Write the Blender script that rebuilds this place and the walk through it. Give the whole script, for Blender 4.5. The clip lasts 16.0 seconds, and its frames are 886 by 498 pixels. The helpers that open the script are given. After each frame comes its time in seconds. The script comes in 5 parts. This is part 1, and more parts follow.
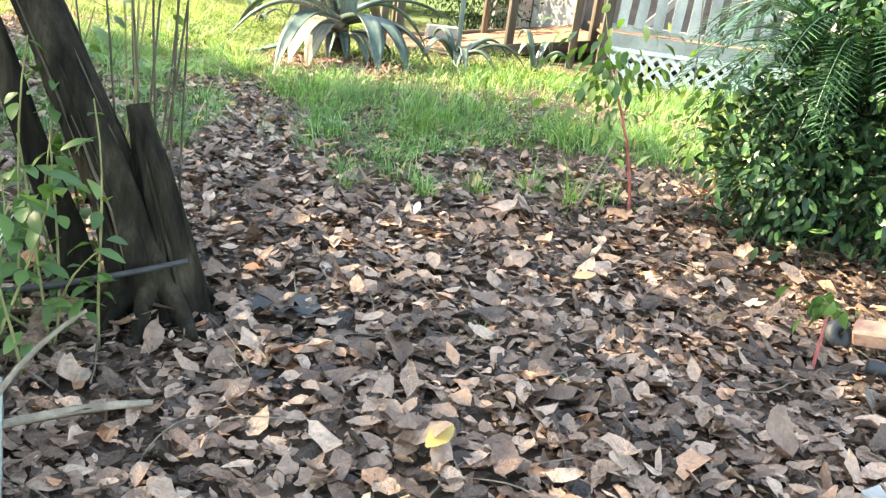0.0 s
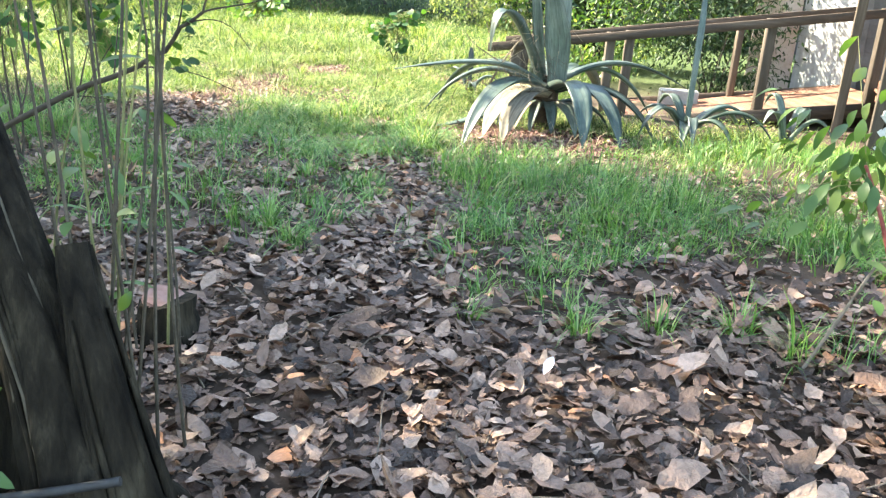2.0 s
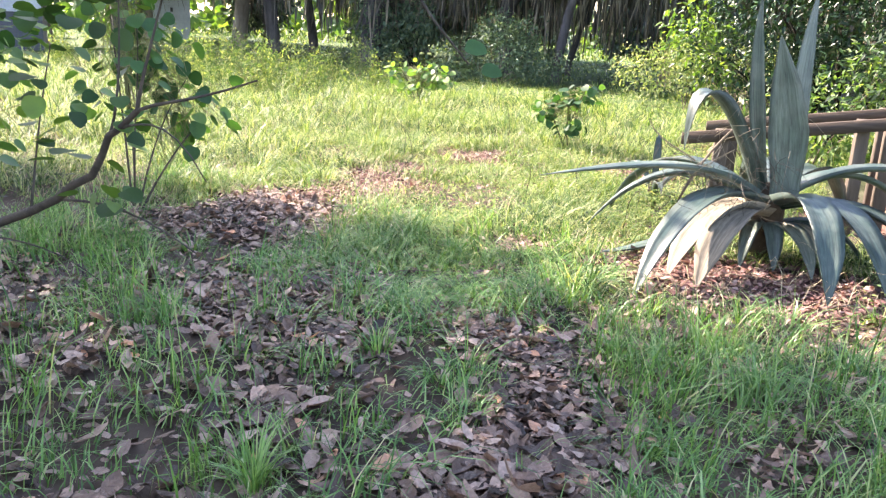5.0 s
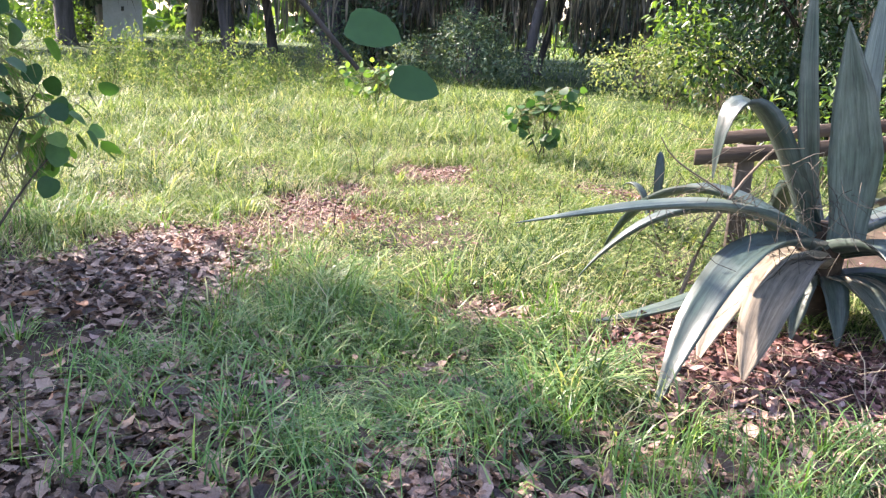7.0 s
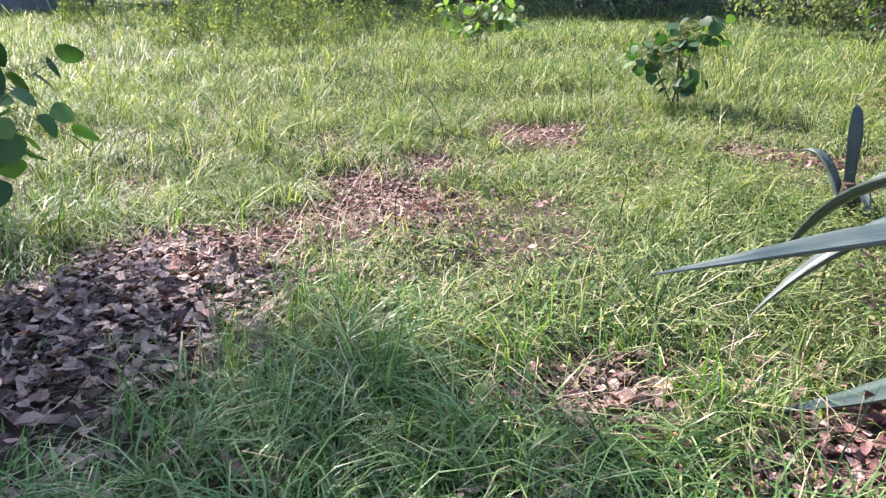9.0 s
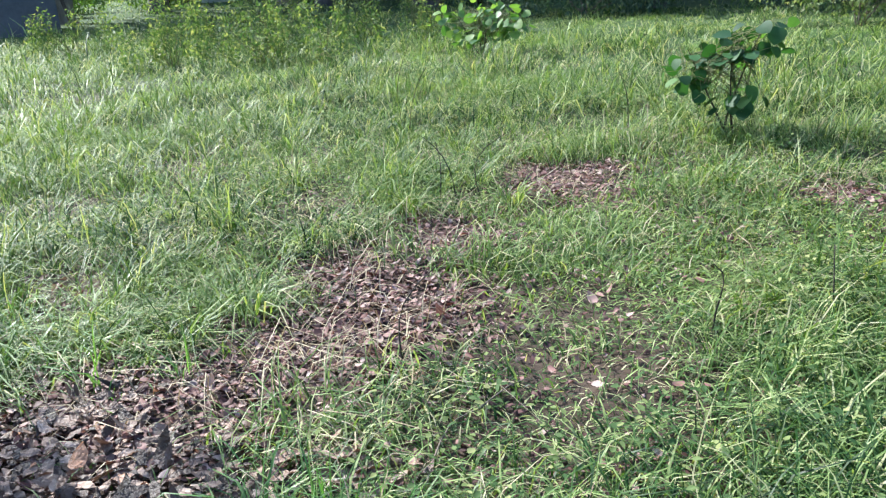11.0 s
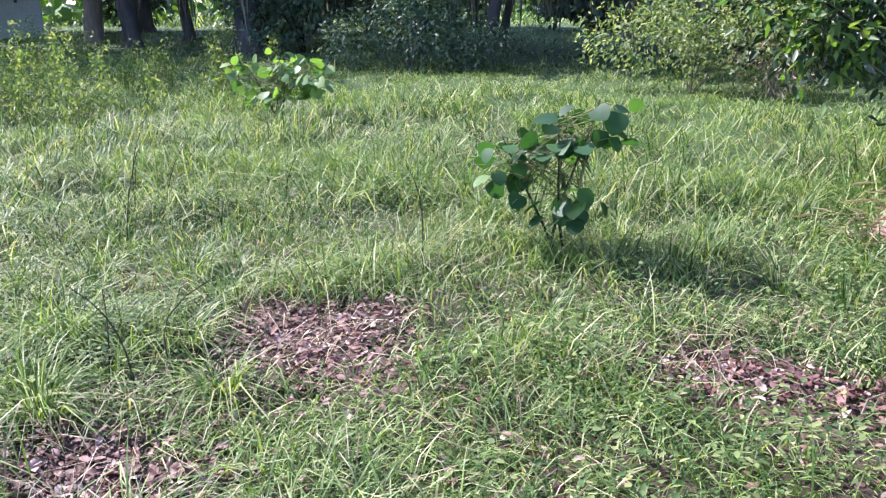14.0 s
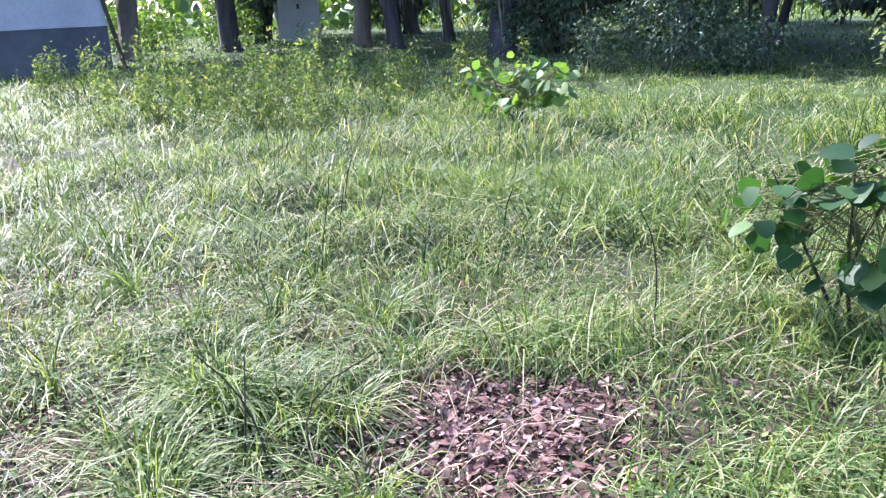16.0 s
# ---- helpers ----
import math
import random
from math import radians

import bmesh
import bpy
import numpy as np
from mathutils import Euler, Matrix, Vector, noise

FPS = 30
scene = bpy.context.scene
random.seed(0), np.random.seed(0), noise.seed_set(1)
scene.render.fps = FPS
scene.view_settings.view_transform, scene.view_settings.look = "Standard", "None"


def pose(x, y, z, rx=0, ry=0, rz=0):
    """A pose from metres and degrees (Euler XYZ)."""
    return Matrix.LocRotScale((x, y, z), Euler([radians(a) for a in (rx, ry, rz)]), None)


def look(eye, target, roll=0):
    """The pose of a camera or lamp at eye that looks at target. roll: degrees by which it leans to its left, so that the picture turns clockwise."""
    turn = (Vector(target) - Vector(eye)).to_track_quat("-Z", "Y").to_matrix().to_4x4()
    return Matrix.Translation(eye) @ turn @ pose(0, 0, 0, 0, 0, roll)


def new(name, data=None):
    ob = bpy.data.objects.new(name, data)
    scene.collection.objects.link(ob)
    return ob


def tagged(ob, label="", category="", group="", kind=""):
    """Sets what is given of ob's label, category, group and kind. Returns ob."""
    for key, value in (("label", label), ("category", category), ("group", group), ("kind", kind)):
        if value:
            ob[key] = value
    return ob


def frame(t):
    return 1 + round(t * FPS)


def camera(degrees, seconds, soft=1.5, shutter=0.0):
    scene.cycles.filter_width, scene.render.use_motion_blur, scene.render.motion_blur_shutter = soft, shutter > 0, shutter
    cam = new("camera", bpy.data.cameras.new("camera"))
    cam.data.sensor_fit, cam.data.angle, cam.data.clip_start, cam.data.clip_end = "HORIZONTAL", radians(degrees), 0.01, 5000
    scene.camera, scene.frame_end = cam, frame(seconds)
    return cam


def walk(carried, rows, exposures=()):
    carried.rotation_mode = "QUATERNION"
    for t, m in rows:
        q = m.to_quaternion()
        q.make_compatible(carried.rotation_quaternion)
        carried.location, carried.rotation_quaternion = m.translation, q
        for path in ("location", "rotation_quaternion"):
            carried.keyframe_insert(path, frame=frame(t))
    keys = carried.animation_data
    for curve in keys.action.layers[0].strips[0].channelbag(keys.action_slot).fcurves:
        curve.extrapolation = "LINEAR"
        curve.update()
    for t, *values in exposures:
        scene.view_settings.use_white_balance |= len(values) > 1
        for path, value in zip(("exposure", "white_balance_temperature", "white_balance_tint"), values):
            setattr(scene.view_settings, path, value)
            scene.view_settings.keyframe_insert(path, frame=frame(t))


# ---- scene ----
cam = camera(56.0, 16.0, 1.3)
# seconds, x, y, z, yaw, pitch, roll
PATH = [
    (0.0, 0.000, 0.000, 1.400, 2.70, -20.90, -7.20),
    (0.5, 0.215, 0.267, 1.419, 6.50, -20.20, -6.00),
    (1.0, 0.312, 0.572, 1.406, 10.10, -19.60, -4.90),
    (1.5, 0.325, 0.955, 1.406, 14.40, -18.80, -4.30),
    (2.0, 0.319, 1.320, 1.393, 20.10, -18.70, -3.70),
    (2.5, 0.254, 1.723, 1.380, 25.10, -18.80, -3.50),
    (3.0, 0.175, 2.054, 1.374, 29.00, -18.50, -3.10),
    (3.5, 0.163, 2.392, 1.393, 32.20, -17.60, -2.50),
    (4.0, 0.052, 2.730, 1.367, 33.60, -16.90, -2.30),
    (4.5, -0.149, 3.113, 1.367, 33.40, -15.20, -2.90),
    (7.0, -1.034, 4.810, 1.315, 30.80, -14.90, -2.70),
    (7.5, -1.176, 5.142, 1.276, 31.40, -16.30, -2.80),
    (8.0, -1.300, 5.505, 1.270, 34.10, -17.90, -2.00),
    (8.5, -1.489, 5.837, 1.237, 37.30, -19.10, -0.90),
    (11.0, -2.487, 7.046, 1.320, 37.82, -19.40, 3.60),
    (11.5, -2.622, 7.293, 1.303, 33.12, -19.50, 3.60),
    (12.0, -2.807, 7.573, 1.311, 28.42, -19.30, 3.30),
    (12.5, -2.911, 7.855, 1.320, 25.22, -18.70, 2.80),
    (13.0, -2.978, 8.154, 1.309, 23.92, -17.90, 2.00),
    (13.5, -3.062, 8.468, 1.294, 24.62, -17.20, 1.30),
    (14.0, -3.070, 8.773, 1.289, 27.62, -16.80, 0.90),
    (14.5, -3.126, 8.977, 1.294, 31.32, -16.80, 0.90),
    (15.0, -3.298, 9.185, 1.289, 35.52, -16.70, 1.30),
    (15.5, -3.394, 9.331, 1.283, 39.92, -16.70, 1.90),
    (16.0, -3.407, 9.511, 1.286, 44.92, -16.40, 2.50),
]
walk(cam, [(t, pose(x, y, z, 90 + p, r, a)) for t, x, y, z, a, p, r in PATH],
     [(0.0, 3.13, 8600, 3), (1.5, 2.92, 7700, 4), (3.0, 2.8, 7300, 8), (4.5, 2.72, 7200, 19), (7.0, 2.28, 6800, 26), (8.5, 1.93, 6500, 26), (11.0, 1.48, 5750, 6), (12.5, 1.48, 5450, 3), (13.2, 1.55, 5650, 16), (14.0, 1.66, 5700, 22), (16.0, 1.82, 5600, 27)])

# ---------------------------------------------------------------- sky and sun
SUN_EL = radians(40)
SUN_DIR = Vector((-0.99, 0.11, 0)).normalized() * math.cos(SUN_EL) + Vector((0, 0, math.sin(SUN_EL)))
world = bpy.data.worlds.new("sky")
scene.world = world
world.use_nodes = True
wn = world.node_tree
sky = wn.nodes.new("ShaderNodeTexSky")
sky.sky_type, sky.sun_disc = "NISHITA", False
sky.sun_elevation = SUN_EL
sky.sun_rotation = math.atan2(SUN_DIR.x, SUN_DIR.y)
wn.nodes["Background"].inputs["Strength"].default_value = 0.15
wn.links.new(sky.outputs["Color"], wn.nodes["Background"].inputs["Color"])
sun = new("sun", bpy.data.lights.new("sun", "SUN"))
sun.data.energy, sun.data.angle, sun.data.color = 4.4, radians(0.6), (1.0, 0.93, 0.82)
sun.matrix_world = look(SUN_DIR * 60, (0, 0, 0))


# ---------------------------------------------------------------- materials
def nodes_of(name):
    m = bpy.data.materials.new(name)
    m.use_nodes = True
    t = m.node_tree
    return m, t, t.nodes["Principled BSDF"]


def ramp(t, stops):
    r = t.nodes.new("ShaderNodeValToRGB")
    e = r.color_ramp.elements
    e[0].position, e[0].color = stops[0][0], (*stops[0][1], 1)
    e[1].position, e[1].color = stops[-1][0], (*stops[-1][1], 1)
    for p, c in stops[1:-1]:
        e.new(p).color = (*c, 1)
    return r


def tex(t, scale, detail=4.0, rough=0.6, stretch=None):
    c = t.nodes.new("ShaderNodeTexCoord")
    n = t.nodes.new("ShaderNodeTexNoise")
    n.inputs["Scale"].default_value, n.inputs["Detail"].default_value = scale, detail
    n.inputs["Roughness"].default_value = rough
    if stretch:
        mp = t.nodes.new("ShaderNodeMapping")
        mp.inputs["Scale"].default_value = stretch
        t.links.new(c.outputs["Object"], mp.inputs["Vector"])
        t.links.new(mp.outputs["Vector"], n.inputs["Vector"])
    else:
        t.links.new(c.outputs["Object"], n.inputs["Vector"])
    return n


def mixed(t, fac, a, b, mode="MIX"):
    m = t.nodes.new("ShaderNodeMixRGB")
    m.blend_type = mode
    for k, v in (("Fac", fac), ("Color1", a), ("Color2", b)):
        if isinstance(v, (int, float)):
            m.inputs[k].default_value = v
        elif isinstance(v, tuple):
            m.inputs[k].default_value = (*v, 1)
        else:
            t.links.new(v, m.inputs[k])
    return m.outputs["Color"]


def bump(t, p, height, strength, distance=0.01):
    b = t.nodes.new("ShaderNodeBump")
    b.inputs["Strength"].default_value, b.inputs["Distance"].default_value = strength, distance
    t.links.new(height, b.inputs["Height"])
    t.links.new(b.outputs["Normal"], p.inputs["Normal"])


def leaf_material(name, stops, rough=0.5, through_light=0.35, tint=(1.2, 1.25, 0.5), patch=None, by_object=False, grain=60.0, spec=0.4, blotch=0.35, crumple=0.0):
    """Thin leaf: colour varies from leaf to leaf, with blotches; some light comes through."""
    m, t, p = nodes_of(name)
    src = t.nodes.new("ShaderNodeObjectInfo" if by_object else "ShaderNodeNewGeometry")
    r = ramp(t, stops)
    t.links.new(src.outputs["Random" if by_object else "Random Per Island"], r.inputs["Fac"])
    n = tex(t, grain, 3)
    col = mixed(t, blotch, r.outputs["Color"], mixed(t, n.outputs["Fac"], (0.25, 0.25, 0.25), (1.0, 1.0, 1.0)), "OVERLAY")
    if patch:
        big = tex(t, patch[0], 3)
        rr = ramp(t, [(0.42, (0, 0, 0)), (0.62, (1, 1, 1))])
        t.links.new(big.outputs["Fac"], rr.inputs["Fac"])
        col = mixed(t, rr.outputs["Color"], col, mixed(t, patch[2], col, patch[1]))
    t.links.new(col, p.inputs["Base Color"])
    p.inputs["Roughness"].default_value = rough
    p.inputs["Specular IOR Level"].default_value = spec
    if crumple:
        bump(t, p, n.outputs["Fac"], crumple, 0.02)
    if through_light:
        tr = t.nodes.new("ShaderNodeBsdfTranslucent")
        t.links.new(mixed(t, 1.0, col, tint, "MULTIPLY"), tr.inputs["Color"])
        mx = t.nodes.new("ShaderNodeMixShader")
        mx.inputs["Fac"].default_value = through_light
        t.links.new(p.outputs["BSDF"], mx.inputs[1])
        t.links.new(tr.outputs["BSDF"], mx.inputs[2])
        t.links.new(mx.outputs["Shader"], t.nodes["Material Output"].inputs["Surface"])
    return m


def rough_material(name, stops, scale, rough=0.85, stretch=None, fine=None, bumped=0.5, spec=0.3, vary=0.0):
    """Solid surface: two scales of noise in the colour, relief from the finer one."""
    m, t, p = nodes_of(name)
    n = tex(t, scale, 6, 0.65, stretch)
    r = ramp(t, stops)
    t.links.new(n.outputs["Fac"], r.inputs["Fac"])
    f = tex(t, fine or scale * 6, 5, 0.7, stretch)
    col = mixed(t, 0.4, r.outputs["Color"], mixed(t, f.outputs["Fac"], (0.2, 0.2, 0.2), (0.85, 0.85, 0.85)), "OVERLAY")
    if vary:
        o = t.nodes.new("ShaderNodeObjectInfo")
        v = ramp(t, [(0.0, (0.6, 0.6, 0.6)), (1.0, (1.15, 1.1, 1.05))])
        t.links.new(o.outputs["Random"], v.inputs["Fac"])
        col = mixed(t, vary, col, v.outputs["Color"], "MULTIPLY")
    t.links.new(col, p.inputs["Base Color"])
    p.inputs["Roughness"].default_value = rough
    p.inputs["Specular IOR Level"].default_value = spec
    if bumped:
        bump(t, p, f.outputs["Fac"], bumped)
    return m


M = {}
M["soil"] = rough_material("soil", [(0.3, (0.028, 0.019, 0.014)), (0.5, (0.065, 0.045, 0.033)), (0.72, (0.12, 0.085, 0.064))], 1.7, 0.95, fine=38, bumped=0.9)
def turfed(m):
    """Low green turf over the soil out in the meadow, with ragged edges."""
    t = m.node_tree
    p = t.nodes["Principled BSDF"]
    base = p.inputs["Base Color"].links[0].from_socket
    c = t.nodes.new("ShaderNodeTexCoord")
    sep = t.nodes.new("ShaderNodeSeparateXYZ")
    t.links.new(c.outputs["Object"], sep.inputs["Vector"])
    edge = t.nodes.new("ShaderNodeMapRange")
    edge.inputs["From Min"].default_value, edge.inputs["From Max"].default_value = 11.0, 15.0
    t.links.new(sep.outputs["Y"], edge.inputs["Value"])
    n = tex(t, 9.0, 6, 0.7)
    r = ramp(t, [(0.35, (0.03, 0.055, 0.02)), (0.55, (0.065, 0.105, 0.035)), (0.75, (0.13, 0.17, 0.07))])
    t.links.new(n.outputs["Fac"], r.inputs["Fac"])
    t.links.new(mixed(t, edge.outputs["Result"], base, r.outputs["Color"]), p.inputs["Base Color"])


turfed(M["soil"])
M["grass"] = leaf_material("grass_blade", [(0.0, (0.008, 0.026, 0.006)), (0.34, (0.026, 0.075, 0.016)), (0.56, (0.11, 0.185, 0.055)), (0.78, (0.29, 0.37, 0.14)), (0.92, (0.44, 0.45, 0.24)), (1.0, (0.56, 0.5, 0.34))], 0.48, 0.32, (1.25, 1.3, 0.45), patch=(0.6, (0.2, 0.3, 0.07), 0.4), spec=0.28)
M["grass_lush"] = leaf_material("lush_grass_blade", [(0.0, (0.02, 0.075, 0.018)), (0.35, (0.075, 0.19, 0.05)), (0.75, (0.17, 0.32, 0.1)), (0.93, (0.31, 0.42, 0.18)), (1.0, (0.46, 0.42, 0.26))], 0.4, 0.35, (1.2, 1.3, 0.45), patch=(0.8, (0.14, 0.24, 0.05), 0.4), spec=0.55)
M["straw"] = leaf_material("dry_grass", [(0.0, (0.20, 0.15, 0.10)), (0.5, (0.34, 0.27, 0.17)), (1.0, (0.52, 0.45, 0.32))], 0.7, 0.2, (1.1, 1.0, 0.8))
LITTER = [(0.0, (0.02, 0.012, 0.009)), (0.25, (0.075, 0.046, 0.034)), (0.5, (0.165, 0.102, 0.075)), (0.78, (0.3, 0.2, 0.15)), (0.95, (0.42, 0.3, 0.235)), (1.0, (0.44, 0.2, 0.1))]
M["litter"] = leaf_material("dead_leaf", LITTER, 0.5, 0.1, (1.2, 0.9, 0.6), grain=55, blotch=0.9, spec=0.5, crumple=0.8)
M["litter_piece"] = leaf_material("dead_leaf_piece", LITTER[1:], 0.5, 0.1, (1.2, 0.9, 0.6), by_object=True, grain=7, blotch=0.95, spec=0.5, crumple=0.8)
M["red_litter"] = leaf_material("reddish_dead_leaf", [(0.0, (0.03, 0.014, 0.013)), (0.4, (0.115, 0.052, 0.046)), (0.78, (0.235, 0.125, 0.108)), (1.0, (0.42, 0.31, 0.28))], 0.65, 0.12, (1.2, 0.9, 0.6), grain=60, blotch=0.6)
M["agave"] = leaf_material("agave_leaf", [(0.0, (0.024, 0.044, 0.036)), (0.6, (0.046, 0.076, 0.062)), (1.0, (0.095, 0.125, 0.105))], 0.38, 0.0, by_object=True, grain=9, patch=(5.0, (0.22, 0.24, 0.21), 0.25), spec=0.5)
M["dark_round_leaf"] = leaf_material("dark_round_leaf", [(0.0, (0.016, 0.04, 0.014)), (0.5, (0.045, 0.1, 0.028)), (1.0, (0.13, 0.22, 0.05))], 0.5, 0.4, (1.3, 1.4, 0.4), grain=30)


def streaked(m):
    """Lengthwise streaks and a paler rim, by the leaf's own across and along values."""
    t = m.node_tree
    p = t.nodes["Principled BSDF"]
    base = p.inputs["Base Color"].links[0].from_socket
    ac, al = t.nodes.new("ShaderNodeAttribute"), t.nodes.new("ShaderNodeAttribute")
    ac.attribute_name, al.attribute_name = "across", "along"
    cx = t.nodes.new("ShaderNodeCombineXYZ")
    t.links.new(ac.outputs["Fac"], cx.inputs[0])
    t.links.new(al.outputs["Fac"], cx.inputs[1])
    mp = t.nodes.new("ShaderNodeMapping")
    mp.inputs["Scale"].default_value = (7, 2.2, 1)
    t.links.new(cx.outputs["Vector"], mp.inputs["Vector"])
    n = t.nodes.new("ShaderNodeTexNoise")
    n.inputs["Scale"].default_value, n.inputs["Detail"].default_value, n.inputs["Roughness"].default_value = 2.0, 5, 0.7
    t.links.new(mp.outputs["Vector"], n.inputs["Vector"])
    r = ramp(t, [(0.3, (0.35, 0.36, 0.36)), (0.55, (1.0, 1.0, 1.0)), (0.75, (1.55, 1.5, 1.4))])
    t.links.new(n.outputs["Fac"], r.inputs["Fac"])
    col = mixed(t, 1.0, base, r.outputs["Color"], "MULTIPLY")
    t.links.new(col, p.inputs["Base Color"])
    bump(t, p, n.outputs["Fac"], 0.35, 0.006)


streaked(M["agave"])
M["agave_dead"] = leaf_material("withered_agave_leaf", [(0.0, (0.2, 0.17, 0.125)), (1.0, (0.33, 0.29, 0.22))], 0.7, 0.0, by_object=True, grain=14)
streaked(M["agave_dead"])
M["heart"] = rough_material("agave_stem", [(0.3, (0.03, 0.022, 0.016)), (0.7, (0.1, 0.07, 0.048))], 9, 0.9)
M["bark"] = rough_material("dark_bark", [(0.36, (0.006, 0.005, 0.004)), (0.54, (0.022, 0.018, 0.013)), (0.78, (0.075, 0.064, 0.045))], 14, 0.95, (1, 1, 0.14), 48, 1.0, spec=0.15)
M["pale_bark"] = rough_material("pale_bark", [(0.3, (0.12, 0.10, 0.085)), (0.6, (0.26, 0.22, 0.19)), (0.8, (0.4, 0.36, 0.31))], 4, 0.95, (1, 1, 0.2), 22, 0.9)
M["twig"] = rough_material("twig", [(0.3, (0.09, 0.07, 0.055)), (0.7, (0.28, 0.23, 0.18))], 14, 0.9, bumped=0.4)
M["dark_twig"] = rough_material("dark_twig", [(0.3, (0.03, 0.026, 0.022)), (0.7, (0.09, 0.075, 0.06))], 14, 0.9, bumped=0.4)
M["green_stem"] = rough_material("green_stem", [(0.3, (0.10, 0.11, 0.04)), (0.7, (0.22, 0.22, 0.10))], 12, 0.7, bumped=0.2)
M["red_stem"] = rough_material("red_stem", [(0.3, (0.25, 0.05, 0.05)), (0.7, (0.42, 0.13, 0.12))], 20, 0.55, bumped=0.2)
M["round_leaf"] = leaf_material("round_leaf", [(0.0, (0.035, 0.09, 0.03)), (0.5, (0.06, 0.15, 0.045)), (0.85, (0.10, 0.21, 0.06)), (1.0, (0.16, 0.27, 0.07))], 0.38, 0.4, (1.3, 1.5, 0.4), grain=30, spec=0.5)
M["glossy"] = leaf_material("glossy_dark_leaf", [(0.0, (0.015, 0.045, 0.018)), (0.6, (0.03, 0.085, 0.03)), (0.92, (0.06, 0.14, 0.045)), (1.0, (0.16, 0.26, 0.06))], 0.34, 0.14, (1.3, 1.5, 0.4), grain=20, spec=0.55)
M["laurel_leaf"] = leaf_material("laurel_leaf", [(0.0, (0.008, 0.024, 0.012)), (0.6, (0.017, 0.045, 0.02)), (0.92, (0.035, 0.085, 0.03)), (1.0, (0.08, 0.14, 0.04))], 0.4, 0.1, (1.3, 1.5, 0.4), grain=20, spec=0.32)
M["cycad"] = leaf_material("cycad_leaflet", [(0.0, (0.008, 0.03, 0.016)), (0.7, (0.018, 0.06, 0.028)), (1.0, (0.05, 0.12, 0.045))], 0.35, 0.1, (1.2, 1.4, 0.5), grain=20, spec=0.6)
M["oak_leaf"] = leaf_material("oak_leaf", [(0.0, (0.05, 0.08, 0.03)), (0.6, (0.09, 0.13, 0.05)), (1.0, (0.16, 0.2, 0.08))], 0.5, 0.5, (1.3, 1.3, 0.6), grain=5)
# Far and thicket leaves: lightened and bluish, with distance haze in the colour.
M["hazy_far_leaf"] = leaf_material("hazed_woodland_leaf", [(0.0, (0.045, 0.07, 0.062)), (0.6, (0.085, 0.12, 0.1)), (0.9, (0.15, 0.19, 0.14)), (1.0, (0.26, 0.31, 0.18))], 0.5, 0.22, (1.2, 1.4, 0.45), grain=5)
M["hazy_thicket_leaf"] = leaf_material("hazy_thicket_leaf", [(0.0, (0.045, 0.085, 0.055)), (0.6, (0.09, 0.14, 0.09)), (0.92, (0.15, 0.21, 0.12)), (1.0, (0.3, 0.34, 0.2))], 0.55, 0.25, (1.2, 1.3, 0.5), grain=12, spec=0.3)
M["shrub_leaf"] = leaf_material("shrub_leaf", [(0.0, (0.04, 0.085, 0.03)), (0.5, (0.075, 0.14, 0.045)), (0.85, (0.14, 0.21, 0.07)), (1.0, (0.28, 0.32, 0.14))], 0.45, 0.35, (1.2, 1.35, 0.45), grain=12)
M["weed_leaf"] = leaf_material("weed_leaf", [(0.0, (0.06, 0.12, 0.045)), (0.5, (0.13, 0.19, 0.075)), (0.85, (0.24, 0.29, 0.11)), (1.0, (0.4, 0.4, 0.19))], 0.7, 0.4, (1.25, 1.3, 0.5), grain=12, spec=0.15)
# Leaf colour darkened to stand for the shade behind the ramp.
M["shade_toned_leaf"] = leaf_material("dark_shaded_leaf", [(0.0, (0.012, 0.028, 0.014)), (0.7, (0.03, 0.06, 0.026)), (1.0, (0.09, 0.14, 0.05))], 0.55, 0.15, (1.2, 1.3, 0.5), grain=20, spec=0.2)
# Far trunks: bark greyed and lightened in colour for haze.
M["hazy_far_bark"] = rough_material("grey_hazed_bark", [(0.3, (0.03, 0.028, 0.03)), (0.55, (0.08, 0.074, 0.076)), (0.78, (0.17, 0.155, 0.15))], 3, 0.95, (1, 1, 0.2), 18, 0.9)
# Bush leaf lightened in colour to stand for sunlight on it.
M["sun_paled_bush_leaf"] = leaf_material("sun_paled_bush_leaf", [(0.0, (0.1, 0.16, 0.06)), (0.6, (0.19, 0.25, 0.1)), (1.0, (0.42, 0.42, 0.26))], 0.6, 0.4, (1.2, 1.25, 0.55), grain=12, spec=0.2)
# Brighter yellow-green leaf: sunlight is put into the colour.
M["sunlit_leaf"] = leaf_material("sunlit_leaf", [(0.0, (0.06, 0.12, 0.035)), (0.6, (0.11, 0.19, 0.055)), (1.0, (0.2, 0.27, 0.09))], 0.4, 0.45, (1.3, 1.4, 0.4), grain=20)
M["moss"] = leaf_material("hanging_moss", [(0.0, (0.05, 0.048, 0.045)), (0.6, (0.12, 0.11, 0.098)), (1.0, (0.3, 0.26, 0.2))], 0.9, 0.35, (1.1, 1.05, 0.8), grain=4)
M["weathered"] = rough_material("weathered_wood", [(0.3, (0.045, 0.034, 0.027)), (0.55, (0.095, 0.072, 0.057)), (0.78, (0.19, 0.15, 0.12))], 3.2, 0.85, (0.25, 3, 3), 22, 0.5, vary=0.6)
M["upright_wood"] = rough_material("weathered_upright_wood", [(0.3, (0.05, 0.04, 0.032)), (0.55, (0.105, 0.084, 0.066)), (0.78, (0.2, 0.165, 0.13))], 3.2, 0.85, (3, 3, 0.25), 22, 0.5, vary=0.6)
